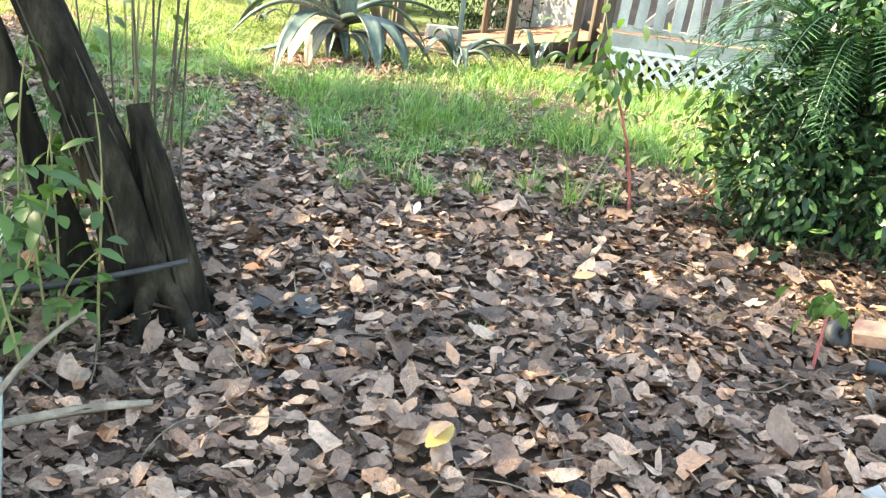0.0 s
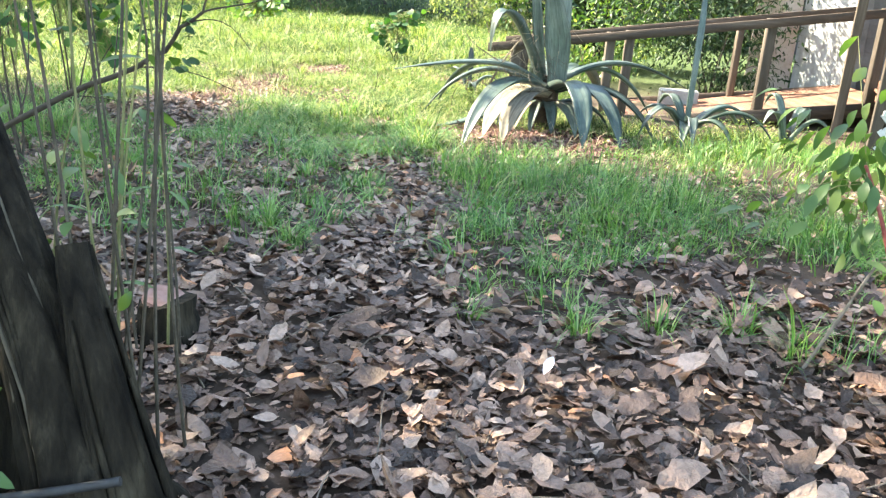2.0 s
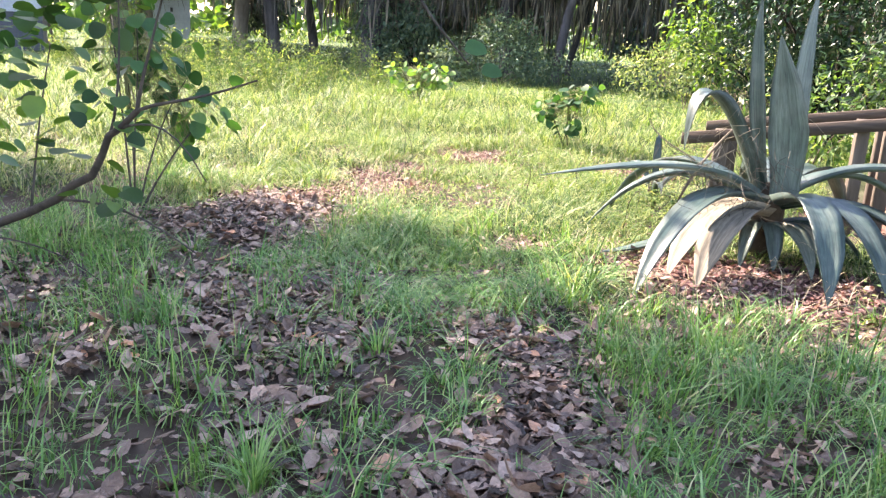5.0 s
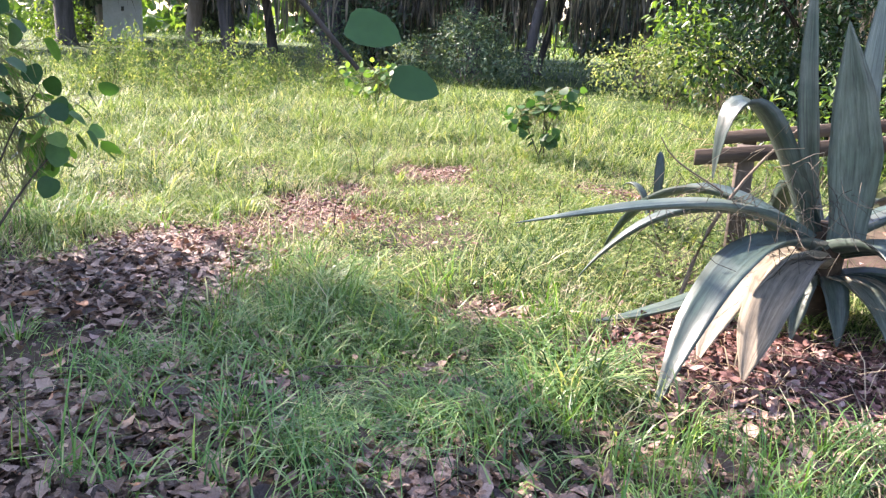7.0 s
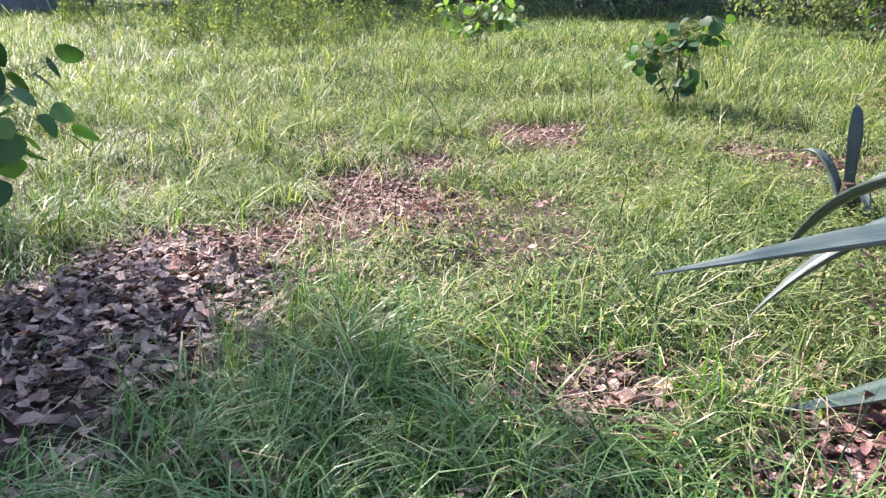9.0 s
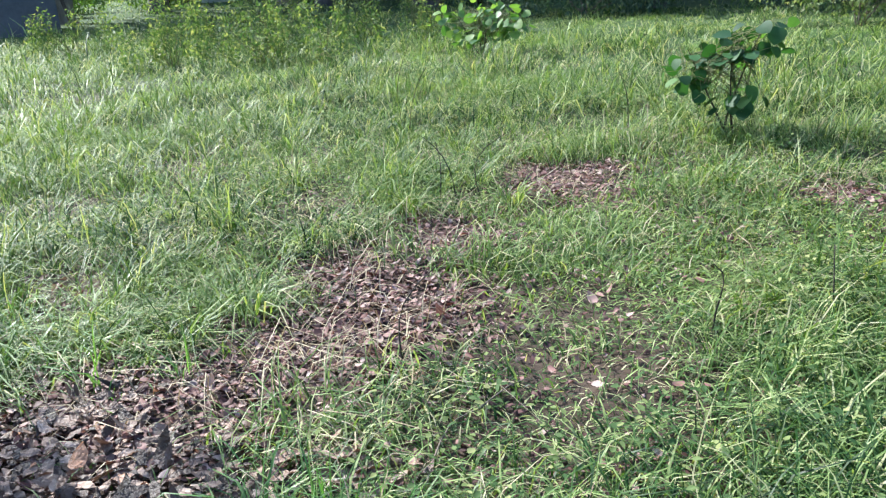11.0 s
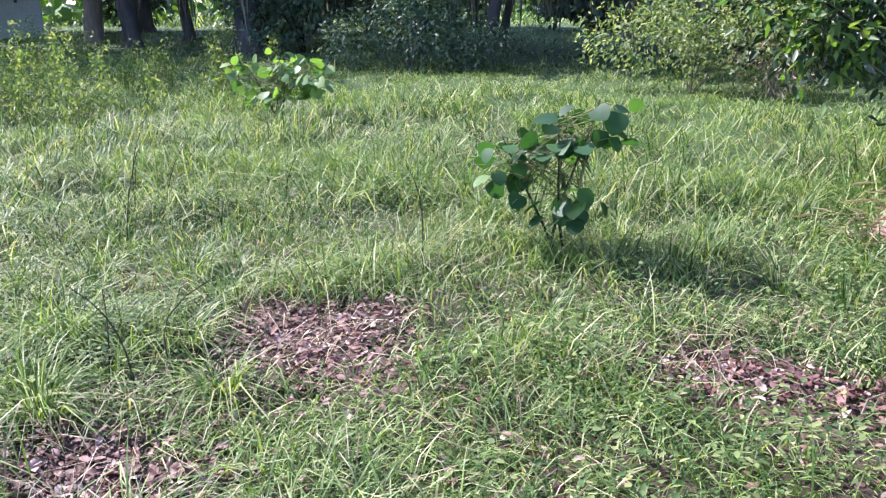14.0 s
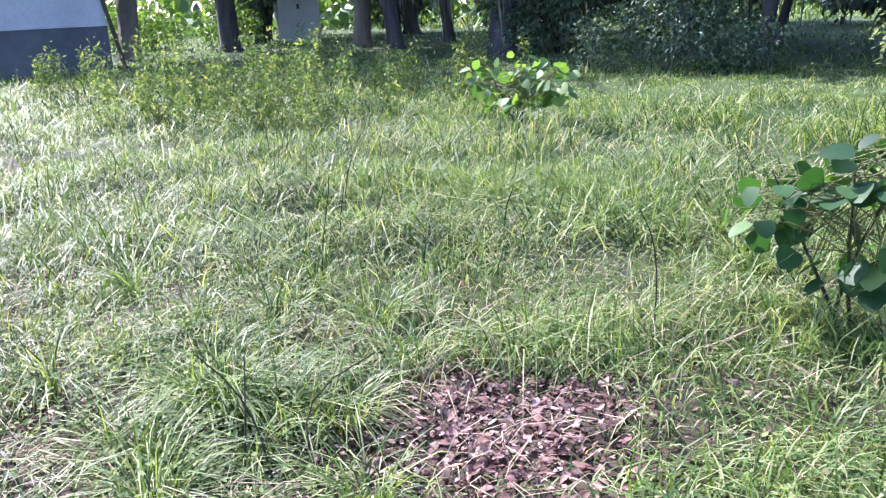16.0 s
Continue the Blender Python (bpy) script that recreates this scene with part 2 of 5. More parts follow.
M["deck"] = rough_material("deck_board", [(0.3, (0.13, 0.065, 0.045)), (0.55, (0.24, 0.13, 0.09)), (0.8, (0.34, 0.22, 0.165))], 3, 0.8, (3, 0.3, 3), 24, 0.4, vary=0.7)
M["white"] = rough_material("white_paint", [(0.25, (0.22, 0.22, 0.22)), (0.5, (0.37, 0.38, 0.39)), (0.75, (0.54, 0.55, 0.56))], 2.6, 0.6, (1, 1, 0.5), 30, 0.25, vary=0.4)
M["lattice"] = rough_material("white_lattice", [(0.3, (0.45, 0.46, 0.46)), (0.7, (0.68, 0.69, 0.68))], 4, 0.5, None, 40, 0.15)
M["skirt"] = rough_material("grey_skirting", [(0.3, (0.22, 0.22, 0.21)), (0.7, (0.4, 0.4, 0.39))], 2.5, 0.85, None, 30, 0.4)
M["siding"] = rough_material("white_siding", [(0.3, (0.28, 0.16, 0.12)), (0.48, (0.48, 0.36, 0.31)), (0.75, (0.66, 0.6, 0.57))], 1.3, 0.65, None, 24, 0.25)
M["brown_siding"] = rough_material("brown_siding", [(0.3, (0.085, 0.09, 0.095)), (0.7, (0.2, 0.205, 0.215))], 1.6, 0.8, None, 24, 0.3)
M["roof"] = rough_material("roof_sheet", [(0.3, (0.12, 0.12, 0.125)), (0.7, (0.27, 0.27, 0.27))], 1.5, 0.6, None, 20, 0.3)
M["grey_wall"] = rough_material("pale_grey_wall", [(0.3, (0.40, 0.42, 0.45)), (0.7, (0.55, 0.57, 0.6))], 0.8, 0.8, None, 12, 0.2)
M["dark_wall"] = rough_material("dark_wall", [(0.3, (0.07, 0.075, 0.09)), (0.7, (0.14, 0.145, 0.16))], 0.8, 0.8, None, 12, 0.2)
M["black"] = rough_material("black_rubber", [(0.3, (0.014, 0.015, 0.018)), (0.7, (0.035, 0.037, 0.042))], 20, 0.6, None, 60, 0.3, spec=0.5)
M["brick"] = rough_material("brick", [(0.3, (0.28, 0.15, 0.11)), (0.7, (0.42, 0.26, 0.2))], 12, 0.9, None, 60, 0.6)
M["plastic"] = rough_material("white_plastic", [(0.3, (0.7, 0.72, 0.75)), (0.7, (0.82, 0.83, 0.84))], 8, 0.35, None, 40, 0.1, spec=0.5)
M["concrete"] = rough_material("pale_concrete", [(0.3, (0.22, 0.23, 0.21)), (0.7, (0.36, 0.37, 0.34))], 8, 0.9, None, 50, 0.5)
M["cut_wood"] = rough_material("cut_wood", [(0.3, (0.24, 0.13, 0.11)), (0.7, (0.4, 0.26, 0.23))], 7, 0.9, None, 40, 0.5)
M["sand"] = rough_material("sandy_mound", [(0.3, (0.13, 0.085, 0.06)), (0.7, (0.36, 0.26, 0.19))], 6, 0.95, None, 40, 0.8)
M["feather"] = rough_material("pale_petal", [(0.3, (0.6, 0.56, 0.66)), (0.7, (0.82, 0.8, 0.85))], 30, 0.6, None, 90, 0.2)
M["yellow_leaf"] = leaf_material("yellow_fallen_leaf", [(0.0, (0.4, 0.27, 0.16)), (0.6, (0.46, 0.32, 0.15)), (1.0, (0.55, 0.4, 0.08))], 0.5, 0.2, (1.1, 1.0, 0.5), by_object=True, grain=40)


# ---------------------------------------------------------------- mesh tools
rng = np.random.default_rng(7)


def mesh_of(name, chunks, material, smooth=True):
    """One mesh from (vertices, faces) chunks of numpy arrays, all faces with three or four corners."""
    verts, loops, counts, base = [], [], [], 0
    for v, f in chunks:
        v, f = np.asarray(v, float), np.asarray(f, int)
        verts.append(v)
        loops.append((f + base).ravel())
        counts.append(np.full(len(f), f.shape[1]))
        base += len(v)
    v, lo, ct = np.concatenate(verts), np.concatenate(loops), np.concatenate(counts)
    me = bpy.data.meshes.new(name)
    me.vertices.add(len(v))
    me.vertices.foreach_set("co", v.astype(np.float32).ravel())
    me.loops.add(len(lo))
    me.loops.foreach_set("vertex_index", lo.astype(np.int32))
    me.polygons.add(len(ct))
    me.polygons.foreach_set("loop_start", np.concatenate([[0], np.cumsum(ct)[:-1]]).astype(np.int32))
    me.polygons.foreach_set("use_smooth", np.full(len(ct), smooth))
    me.update(calc_edges=True)
    me.materials.append(M[material])
    return me


def part(name, chunks, material, parent, label="", smooth=True, at=None):
    """One mesh object under a thing or under a part; chunks may be a ready mesh."""
    ob = new(name, chunks if isinstance(chunks, bpy.types.Mesh) else mesh_of(name, chunks, material, smooth))
    ob.parent = parent
    if at is not None:
        ob.matrix_basis = at
    return tagged(ob, label)


def thing(name, label, category, group="", at=None, kind=""):
    ob = tagged(new(name), label, category, group, kind)
    if at is not None:
        ob.matrix_basis = at
    return ob


def single(name, chunks, material, label, category, kind="", smooth=True, at=None, group=""):
    ob = tagged(new(name, mesh_of(name, chunks, material, smooth)), label, category, group, kind)
    if at is not None:
        ob.matrix_basis = at
    return ob


def unit(a):
    return a / np.maximum(np.linalg.norm(a, axis=-1, keepdims=True), 1e-9)


def tube(points, radii, sides=8, wobble=0.0, flare=0.0):
    """Tapered round stick through the points, closed at both ends."""
    p = np.asarray(points, float)
    r = np.interp(np.linspace(0, 1, len(p)), np.linspace(0, 1, len(radii)), radii)
    d = unit(np.gradient(p, axis=0))
    ref = np.where(np.abs(d[:, 2:3]) > 0.9, np.array([[1.0, 0, 0]]), np.array([[0, 0, 1.0]]))
    a = unit(np.cross(d, ref))
    b = np.cross(d, a)
    th = np.linspace(0, 2 * np.pi, sides, endpoint=False)
    rr = r[:, None] * (1 + wobble * rng.uniform(-1, 1, (1, sides)) + 0.5 * wobble * rng.uniform(-1, 1, (len(p), sides)))
    v = p[:, None] + rr[..., None] * (np.cos(th)[None, :, None] * a[:, None] + np.sin(th)[None, :, None] * b[:, None])
    v = v.reshape(-1, 3)
    i = np.arange(len(p) - 1)[:, None] * sides
    j = np.arange(sides)[None]
    k = (j + 1) % sides
    f = np.stack([i + j, i + k, i + sides + k, i + sides + j], -1).reshape(-1, 4)
    jj = np.arange(sides)
    kk = (jj + 1) % sides
    one = np.full(sides, sides)
    ends = [(np.concatenate([v[:sides], p[:1]]), np.stack([kk, jj, one], 1)), (np.concatenate([v[-sides:], p[-1:]]), np.stack([jj, kk, one], 1))]
    return [(v, f)] + ends


def bezier(a, b, c, d, n=10):
    t = np.linspace(0, 1, n)[:, None]
    a, b, c, d = (np.asarray(q, float) for q in (a, b, c, d))
    return (1 - t) ** 3 * a + 3 * t * (1 - t) ** 2 * b + 3 * t * t * (1 - t) * c + t ** 3 * d


def box(x0, x1, y0, y1, z0, z1, bev=0.004):
    """Board with eased edges."""
    bm = bmesh.new()
    bmesh.ops.create_cube(bm, size=1)
    for q in bm.verts:
        q.co = Vector(((x0 + x1) / 2 + q.co.x * (x1 - x0), (y0 + y1) / 2 + q.co.y * (y1 - y0), (z0 + z1) / 2 + q.co.z * (z1 - z0)))
    if bev:
        bmesh.ops.bevel(bm, geom=bm.edges[:], offset=bev, segments=1, affect="EDGES")
    return of_bmesh(bm)


def of_bmesh(bm):
    bmesh.ops.triangulate(bm, faces=bm.faces[:])
    v = np.array([q.co[:] for q in bm.verts])
    bm.verts.index_update()
    f = np.array([[q.index for q in g.verts] for g in bm.faces])
    bm.free()
    return [(v, f)]


def turned(chunks, m):
    r, o = np.array(m.to_3x3()), np.array(m.translation)
    return [(np.asarray(v) @ r.T + o, f) for v, f in chunks]


def noise2(x, y, scale, seed):
    """Smooth wandering values between about -1 and 1."""
    g = np.random.default_rng(seed)
    out = np.zeros_like(x)
    for k in range(7):
        a, ph = g.uniform(0, 2 * np.pi, 2)
        w = scale * g.uniform(0.6, 1.8)
        out += np.sin((x * np.cos(a) + y * np.sin(a)) * w + ph)
    return out / 3.2


def leaves(pos, direction, normal, length, width, fold=0.25, curl=0.0, blunt=False, fine=False, jag=0.0, light=False):
    """Many leaves: each a base, a tip and shoulders, folded along the midrib."""
    n = len(pos)
    d = unit(direction)
    s = unit(np.cross(d, normal))
    u = np.cross(s, d)
    L, W = np.broadcast_to(length, n)[:, None], np.broadcast_to(width, n)[:, None]
    c = np.broadcast_to(curl, n)[:, None]
    fold = np.broadcast_to(fold, n)[:, None]
    if fine:
        rows = [(0.0, 0.12), (0.2, 0.62), (0.45, 1.0), (0.7, 0.86), (0.9, 0.45), (1.0, 0.03)] if not blunt else [(0.0, 0.5), (0.08, 0.85), (0.32, 1.05), (0.62, 0.95), (0.88, 0.5), (1.0, 0.04)]
        if light:
            rows = [(0.0, 0.15), (0.22, 0.78), (0.5, 1.0), (0.78, 0.72), (1.0, 0.06)]
        v = np.empty((n, len(rows), 3, 3))
        for i, (a, w) in enumerate(rows):
            mid = pos + d * L * a + u * c * L * (a * a - 0.3 * a) * 2
            v[:, i, 1] = mid
            for j, sg in ((0, -1), (2, 1)):
                v[:, i, j] = mid + s * sg * W * 0.5 * w + u * fold * W * w * 0.5
        v = v.reshape(n, -1, 3)
        q = []
        for i in range(len(rows) - 1):
            for j in (0, 1):
                q.append((i * 3 + j, i * 3 + j + 1, i * 3 + 4 + j, i * 3 + 3 + j))
    else:
        a1, a2 = (0.2, 0.65) if blunt else (0.3, 0.62)
        w1, w2 = (0.95, 0.9) if blunt else (0.9, 0.75)
        v = np.stack([pos,
                      pos + d * L * a1 - s * W * 0.5 * w1 + u * fold * W * 0.5,
                      pos + d * L * a2 - s * W * 0.5 * w2 + u * (fold * W * 0.5 + c * L * 0.4),
                      pos + d * L + u * c * L,
                      pos + d * L * a2 + s * W * 0.5 * w2 + u * (fold * W * 0.5 + c * L * 0.4),
                      pos + d * L * a1 + s * W * 0.5 * w1 + u * fold * W * 0.5], 1)
        q = [(0, 3, 2, 1), (0, 5, 4, 3)]
    if jag:
        v = v + rng.normal(0, 1, v.shape) * (jag * L)[:, None]
    k = v.shape[1]
    f = (np.arange(n)[:, None, None] * k + np.array(q)[None]).reshape(-1, 4)
    return [(v.reshape(-1, 3), f)]


def blades(pos, height, width, azimuth, bend, segs=3):
    """Grass blades: narrow strips that rise and bow over."""
    n = len(pos)
    out = np.stack([np.cos(azimuth), np.sin(azimuth), np.zeros(n)], 1)
    side = np.stack([-np.sin(azimuth), np.cos(azimuth), np.zeros(n)], 1)
    tw = rng.uniform(-0.9, 0.9, n)[:, None]
    side = side * np.cos(tw) + out * np.sin(tw)
    v = np.empty((n, segs + 1, 2, 3))
    h, b = height[:, None], bend[:, None]
    for i in range(segs + 1):
        a = i / segs
        ang = b * a
        c = pos + out * h * a * np.sin(ang * 0.8) + np.array([[0, 0, 1.0]]) * h * a * np.cos(ang * 0.8)
        c[:, 2] = np.maximum(c[:, 2], pos[:, 2] + 0.012)
        w = width[:, None] * np.interp(a, [0, 0.33, 0.67, 1], [1.0, 0.9, 0.6, 0.08]) * 0.5
        v[:, i, 0], v[:, i, 1] = c - side * w, c + side * w
    f = []
    for i in range(segs):
        f.append((2 * i, 2 * i + 1, 2 * i + 3, 2 * i + 2))
    f = (np.arange(n)[:, None, None] * (2 * segs + 2) + np.array(f)[None]).reshape(-1, 4)
    return [(v.reshape(-1, 3), f)]


def ground_z(x, y):
    return 0.018 * noise2(x, y, 2.2, 3) + 0.01 * noise2(x, y, 6.0, 4)


# ---------------------------------------------------------------- ground
# patches of bare leaf litter: x, y, half-length, half-width, turn in degrees
LITTER_PATCHES = [(0.2, 1.3, 4.2, 2.75, 0), (-1.25, 4.9, 0.85, 0.42, 105), (-1.4, 5.9, 0.75, 0.28, 108), (-2.3, 4.3, 0.7, 0.4, 20), (2.0, 4.6, 1.2, 0.8, 0), (0.55, 5.0, 0.7, 0.3, 20),
                  (-2.65, 6.08, 0.42, 0.3, 40), (-2.0, 6.6, 0.65, 0.28, 160), (-4.4, 7.45, 0.85, 0.6, 60), (-3.2, 6.4, 0.65, 0.45, 45), (-4.4, 5.4, 0.7, 0.5, 20)]
RED_PATCHES = [(-4.75, 8.2, 0.6, 0.4, 30), (-4.65, 8.95, 0.7, 0.48, 90), (-4.7, 9.45, 0.62, 0.42, 0), (-4.88, 10.1, 0.44, 0.36, 0), (-5.02, 11.22, 0.62, 0.52, 130),
               (-3.3, 11.6, 0.6, 0.22, 10), (-1.25, 8.3, 0.95, 0.6, 20), (-2.75, 8.15, 0.35, 0.18, 20)]


def patch_of(x, y, patches, seed):
    best = np.zeros_like(x)
    for px, py, rx, ry, a in patches:
        c, s = math.cos(radians(a)), math.sin(radians(a))
        u, v = ((x - px) * c + (y - py) * s) / rx, (-(x - px) * s + (y - py) * c) / ry
        best = np.maximum(best, 1.6 - 1.2 * np.hypot(u, v))
    return np.clip(best + 0.24 * noise2(x, y, 3.1, seed) + 0.2 * noise2(x, y, 8.5, seed + 50), 0, 1)


def litter_at(x, y):
    return patch_of(x, y, LITTER_PATCHES, 11)


def red_at(x, y):
    return patch_of(x, y, RED_PATCHES, 12)


def sheet(xs, ys):
    gx, gy = np.meshgrid(xs, ys)
    x, y = gx.ravel(), gy.ravel()
    fade = np.clip(1 - np.hypot(x + 2, y - 8) / 40, 0, 1)
    v = np.stack([x, y, ground_z(x, y) * fade - 0.004], 1)
    nx, ny = len(xs), len(ys)
    i, j = np.meshgrid(np.arange(nx - 1), np.arange(ny - 1))
    a = (j * nx + i).ravel()
    return [(v, np.stack([a, a + 1, a + nx + 1, a + nx], 1))]


xs = np.concatenate([[-900, -300, -120, -60, -40], np.arange(-30, 12, 0.2), [14, 20, 40, 90, 300, 900]])
ys = np.concatenate([[-900, -300, -80, -30, -10], np.arange(-3, 30, 0.2), [34, 40, 60, 120, 300, 900]])
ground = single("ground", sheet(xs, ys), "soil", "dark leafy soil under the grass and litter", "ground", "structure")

# ---------------------------------------------------------------- grass
HOUSE_X0, HOUSE_Y0 = -1.9, 9.95


def grow(name, count, area, height, width, keep, material, label, bend=(0.6, 2.4), per=14, spread=0.09, tall=None, segs=3):
    """Tufts of grass scattered over a rectangle, thinned by keep(x, y)."""
    x0, x1, y0, y1 = area
    tx, ty = rng.uniform(x0, x1, count), rng.uniform(y0, y1, count)
    ok = rng.uniform(0, 1, count) < keep(tx, ty)
    ok &= ~((tx > HOUSE_X0 + 0.3) & (ty > HOUSE_Y0) & (ty < 20))
    tx, ty = tx[ok], ty[ok]
    n = len(tx)
    th = rng.uniform(*height, n) * np.clip(1 + 0.38 * noise2(tx, ty, 2.2, 21) + 0.5 * noise2(tx, ty, 6.5, 22), 0.3, 2.0)
    if tall is not None:
        th = th * tall(tx, ty)
    ta = 2.2 * noise2(tx, ty, 2.6, 23) + 1.8 * noise2(tx, ty, 6.0, 24) + rng.normal(0, 1.0, n)
    tb = rng.uniform(*bend, n)
    k = np.repeat(np.arange(n), per)
    m = len(k)
    a = ta[k] + rng.normal(0, 1.3, m)
    px = tx[k] + rng.normal(0, spread, m)
    py = ty[k] + rng.normal(0, spread, m)
    h = th[k] * rng.uniform(0.45, 1.1, m)
    w = rng.uniform(*width, m)
    b = np.clip(tb[k] + rng.normal(0, 0.4, m), 0.1, 2.6)
    pos = np.stack([px, py, ground_z(px, py) - 0.005], 1)
    return single(name, blades(pos, h, w, a, b, segs), material, label, "grass", "stuff")


def open_ground(x, y):
    return np.clip((0.72 - np.maximum(litter_at(x, y), red_at(x, y))) * 2.6, 0, 1)


def meadow_keep(x, y):
    edge = y - (7.6 + 0.25 * (x + 2) * (x > -2) + 0.9 * (x + 5) * (x < -5))
    return open_ground(x, y) * np.clip(0.25 + edge * 0.6 + 0.3 * noise2(x, y, 1.7, 31), 0.0, 1) * np.clip(0.95 + 0.5 * noise2(x, y, 4.6, 37), 0.4, 1)


def yard_keep(x, y):
    return open_ground(x, y) * np.clip(0.75 + 0.6 * noise2(x, y, 2.6, 33), 0.4, 1) * np.clip((8.6 + 1.2 * (x > -0.6) - y) * 1.2, 0.0, 1) * np.clip(1.2 - 1.1 * patch_of(x, y, [(-1.5, 7.75, 0.9, 0.4, 15), (0.6, 5.2, 1.3, 0.6, 20)], 14), 0.12, 1)


def meadow_tall(x, y):
    """Short on the trodden strip beside the agave, tall beyond it."""
    trodden = np.clip(1.5 - np.hypot((x + 2.9) / 1.6, (y - 10.0) / 2.6), 0, 1)
    margin = patch_of(x, y, [(a, b - 0.25, 1.7 * c + 0.15, 1.7 * d + 0.25, e) for a, b, c, d, e in RED_PATCHES], 12)
    return (1 - 0.35 * trodden) * (1 - 0.38 * margin)


meadow_near = grow("meadow_grass", 15500, (-10.5, 1.5, 5.5, 15), (0.12, 0.32), (0.0035, 0.009), meadow_keep, "grass", "tall sunlit yellow-green meadow grass bowing over", bend=(0.9, 2.6), tall=meadow_tall)
def lawn(x, y):
    """Mown short beyond the meadow."""
    return np.where(y > 18.6 + 0.5 * np.sin(x * 0.7), 0.38, 1.0)


matted = grow("matted_grass", 3600, (-5.6, -1.0, 7.3, 12.0), (0.14, 0.3), (0.0035, 0.008), lambda x, y: open_ground(x, y) * np.clip(0.55 + 0.6 * noise2(x, y, 3.0, 36), 0.15, 1), "grass", "matted green grass pressed flat beside the path", bend=(1.4, 2.6), per=18, spread=0.08)
lying = grow("lying_grass", 260, (-3.5, -1.9, 6.5, 7.9), (0.22, 0.4), (0.004, 0.008), lambda x, y: np.clip(0.7 + 0.5 * noise2(x, y, 3.0, 38), 0.1, 1) * np.clip(1.25 - litter_at(x, y), 0.1, 1), "grass_lush", "long bluish green grass lying over in the shade", bend=(1.7, 2.6), per=22, spread=0.07, segs=4)
meadow_mid = grow("meadow_grass", 9500, (-22, -1.5, 8.5, 24), (0.27, 0.46), (0.006, 0.013), lambda x, y: meadow_keep(x, y) * (np.hypot(x + 3, y - 9) > 5), "grass", "tall meadow grass behind the path", tall=lawn, per=15, spread=0.15, bend=(1.1, 2.5), segs=2)
meadow_far = grow("meadow_grass", 3600, (-52, 4, 10, 52), (0.35, 0.6), (0.018, 0.035), lambda x, y: 1.0 * (np.hypot(x + 3, y - 9) > 13), "grass", "far meadow grass towards the trees", tall=lawn, per=10, spread=0.3, segs=2)
meadow_end = grow("meadow_grass", 2800, (-95, 12, 42, 95), (0.5, 0.8), (0.08, 0.14), lambda x, y: np.ones_like(x), "grass", "distant grass beyond the trees", per=7, spread=0.8, segs=2)
rough = grow("rough_grass", 3800, (-24, 12, -8, 12), (0.14, 0.34), (0.012, 0.024), lambda x, y: 0.75 * ((np.abs(x + 1.2) > 4.6) | (y < 0.6)) * ((np.hypot(x + 3, y - 9) > 8.5) | (y < 6)), "grass", "rough grass round the yard", per=9, spread=0.2, segs=2)
yard = grow("yard_grass", 4300, (-6, 4.5, 4.6, 10), (0.12, 0.3), (0.004, 0.009), yard_keep, "grass_lush", "lush green grass on the shaded yard", bend=(0.5, 1.9), per=18, spread=0.055)
sparse = grow("sparse_grass", 900, (-5, 3, 3.2, 8.5), (0.10, 0.24), (0.004, 0.008), lambda x, y: np.clip(litter_at(x, y) * (0.05 + 0.16 * (y - 4)), 0, 1), "grass_lush", "thin green grass sprouting through dead leaves", bend=(0.2, 1.3), per=9, spread=0.035)
dry = grow("dry_grass", 5200, (-11, 0, 6.8, 17), (0.12, 0.34), (0.003, 0.006), lambda x, y: np.clip(0.28 + 0.4 * red_at(x, y), 0, 1) * (y > 6.8), "straw", "dry straw-coloured grass lying flat", bend=(1.6, 2.6), per=8, spread=0.1)


def low_weeds(n):
    x, y = rng.uniform(-7, 1, n), rng.uniform(7.9, 13.5, n)
    ok = rng.uniform(0, 1, n) < open_ground(x, y) * np.clip(0.3 + noise2(x, y, 1.9, 41), 0, 1)
    ok &= ~((x > HOUSE_X0) & (y > HOUSE_Y0))
    x, y = np.repeat(x[ok], 6), np.repeat(y[ok], 6)
    k = len(x)
    x, y = x + rng.normal(0, 0.05, k), y + rng.normal(0, 0.05, k)
    pos = np.stack([x, y, rng.uniform(0.02, 0.2, k)], 1)
    a = rng.uniform(0, 2 * np.pi, k)
    d = np.stack([np.cos(a), np.sin(a), rng.uniform(-0.3, 0.4, k)], 1)
    up = np.stack([rng.normal(0, 0.3, k), rng.normal(0, 0.3, k), np.ones(k)], 1)
    return leaves(pos, d, up, rng.uniform(0.014, 0.036, k), rng.uniform(0.01, 0.022, k))


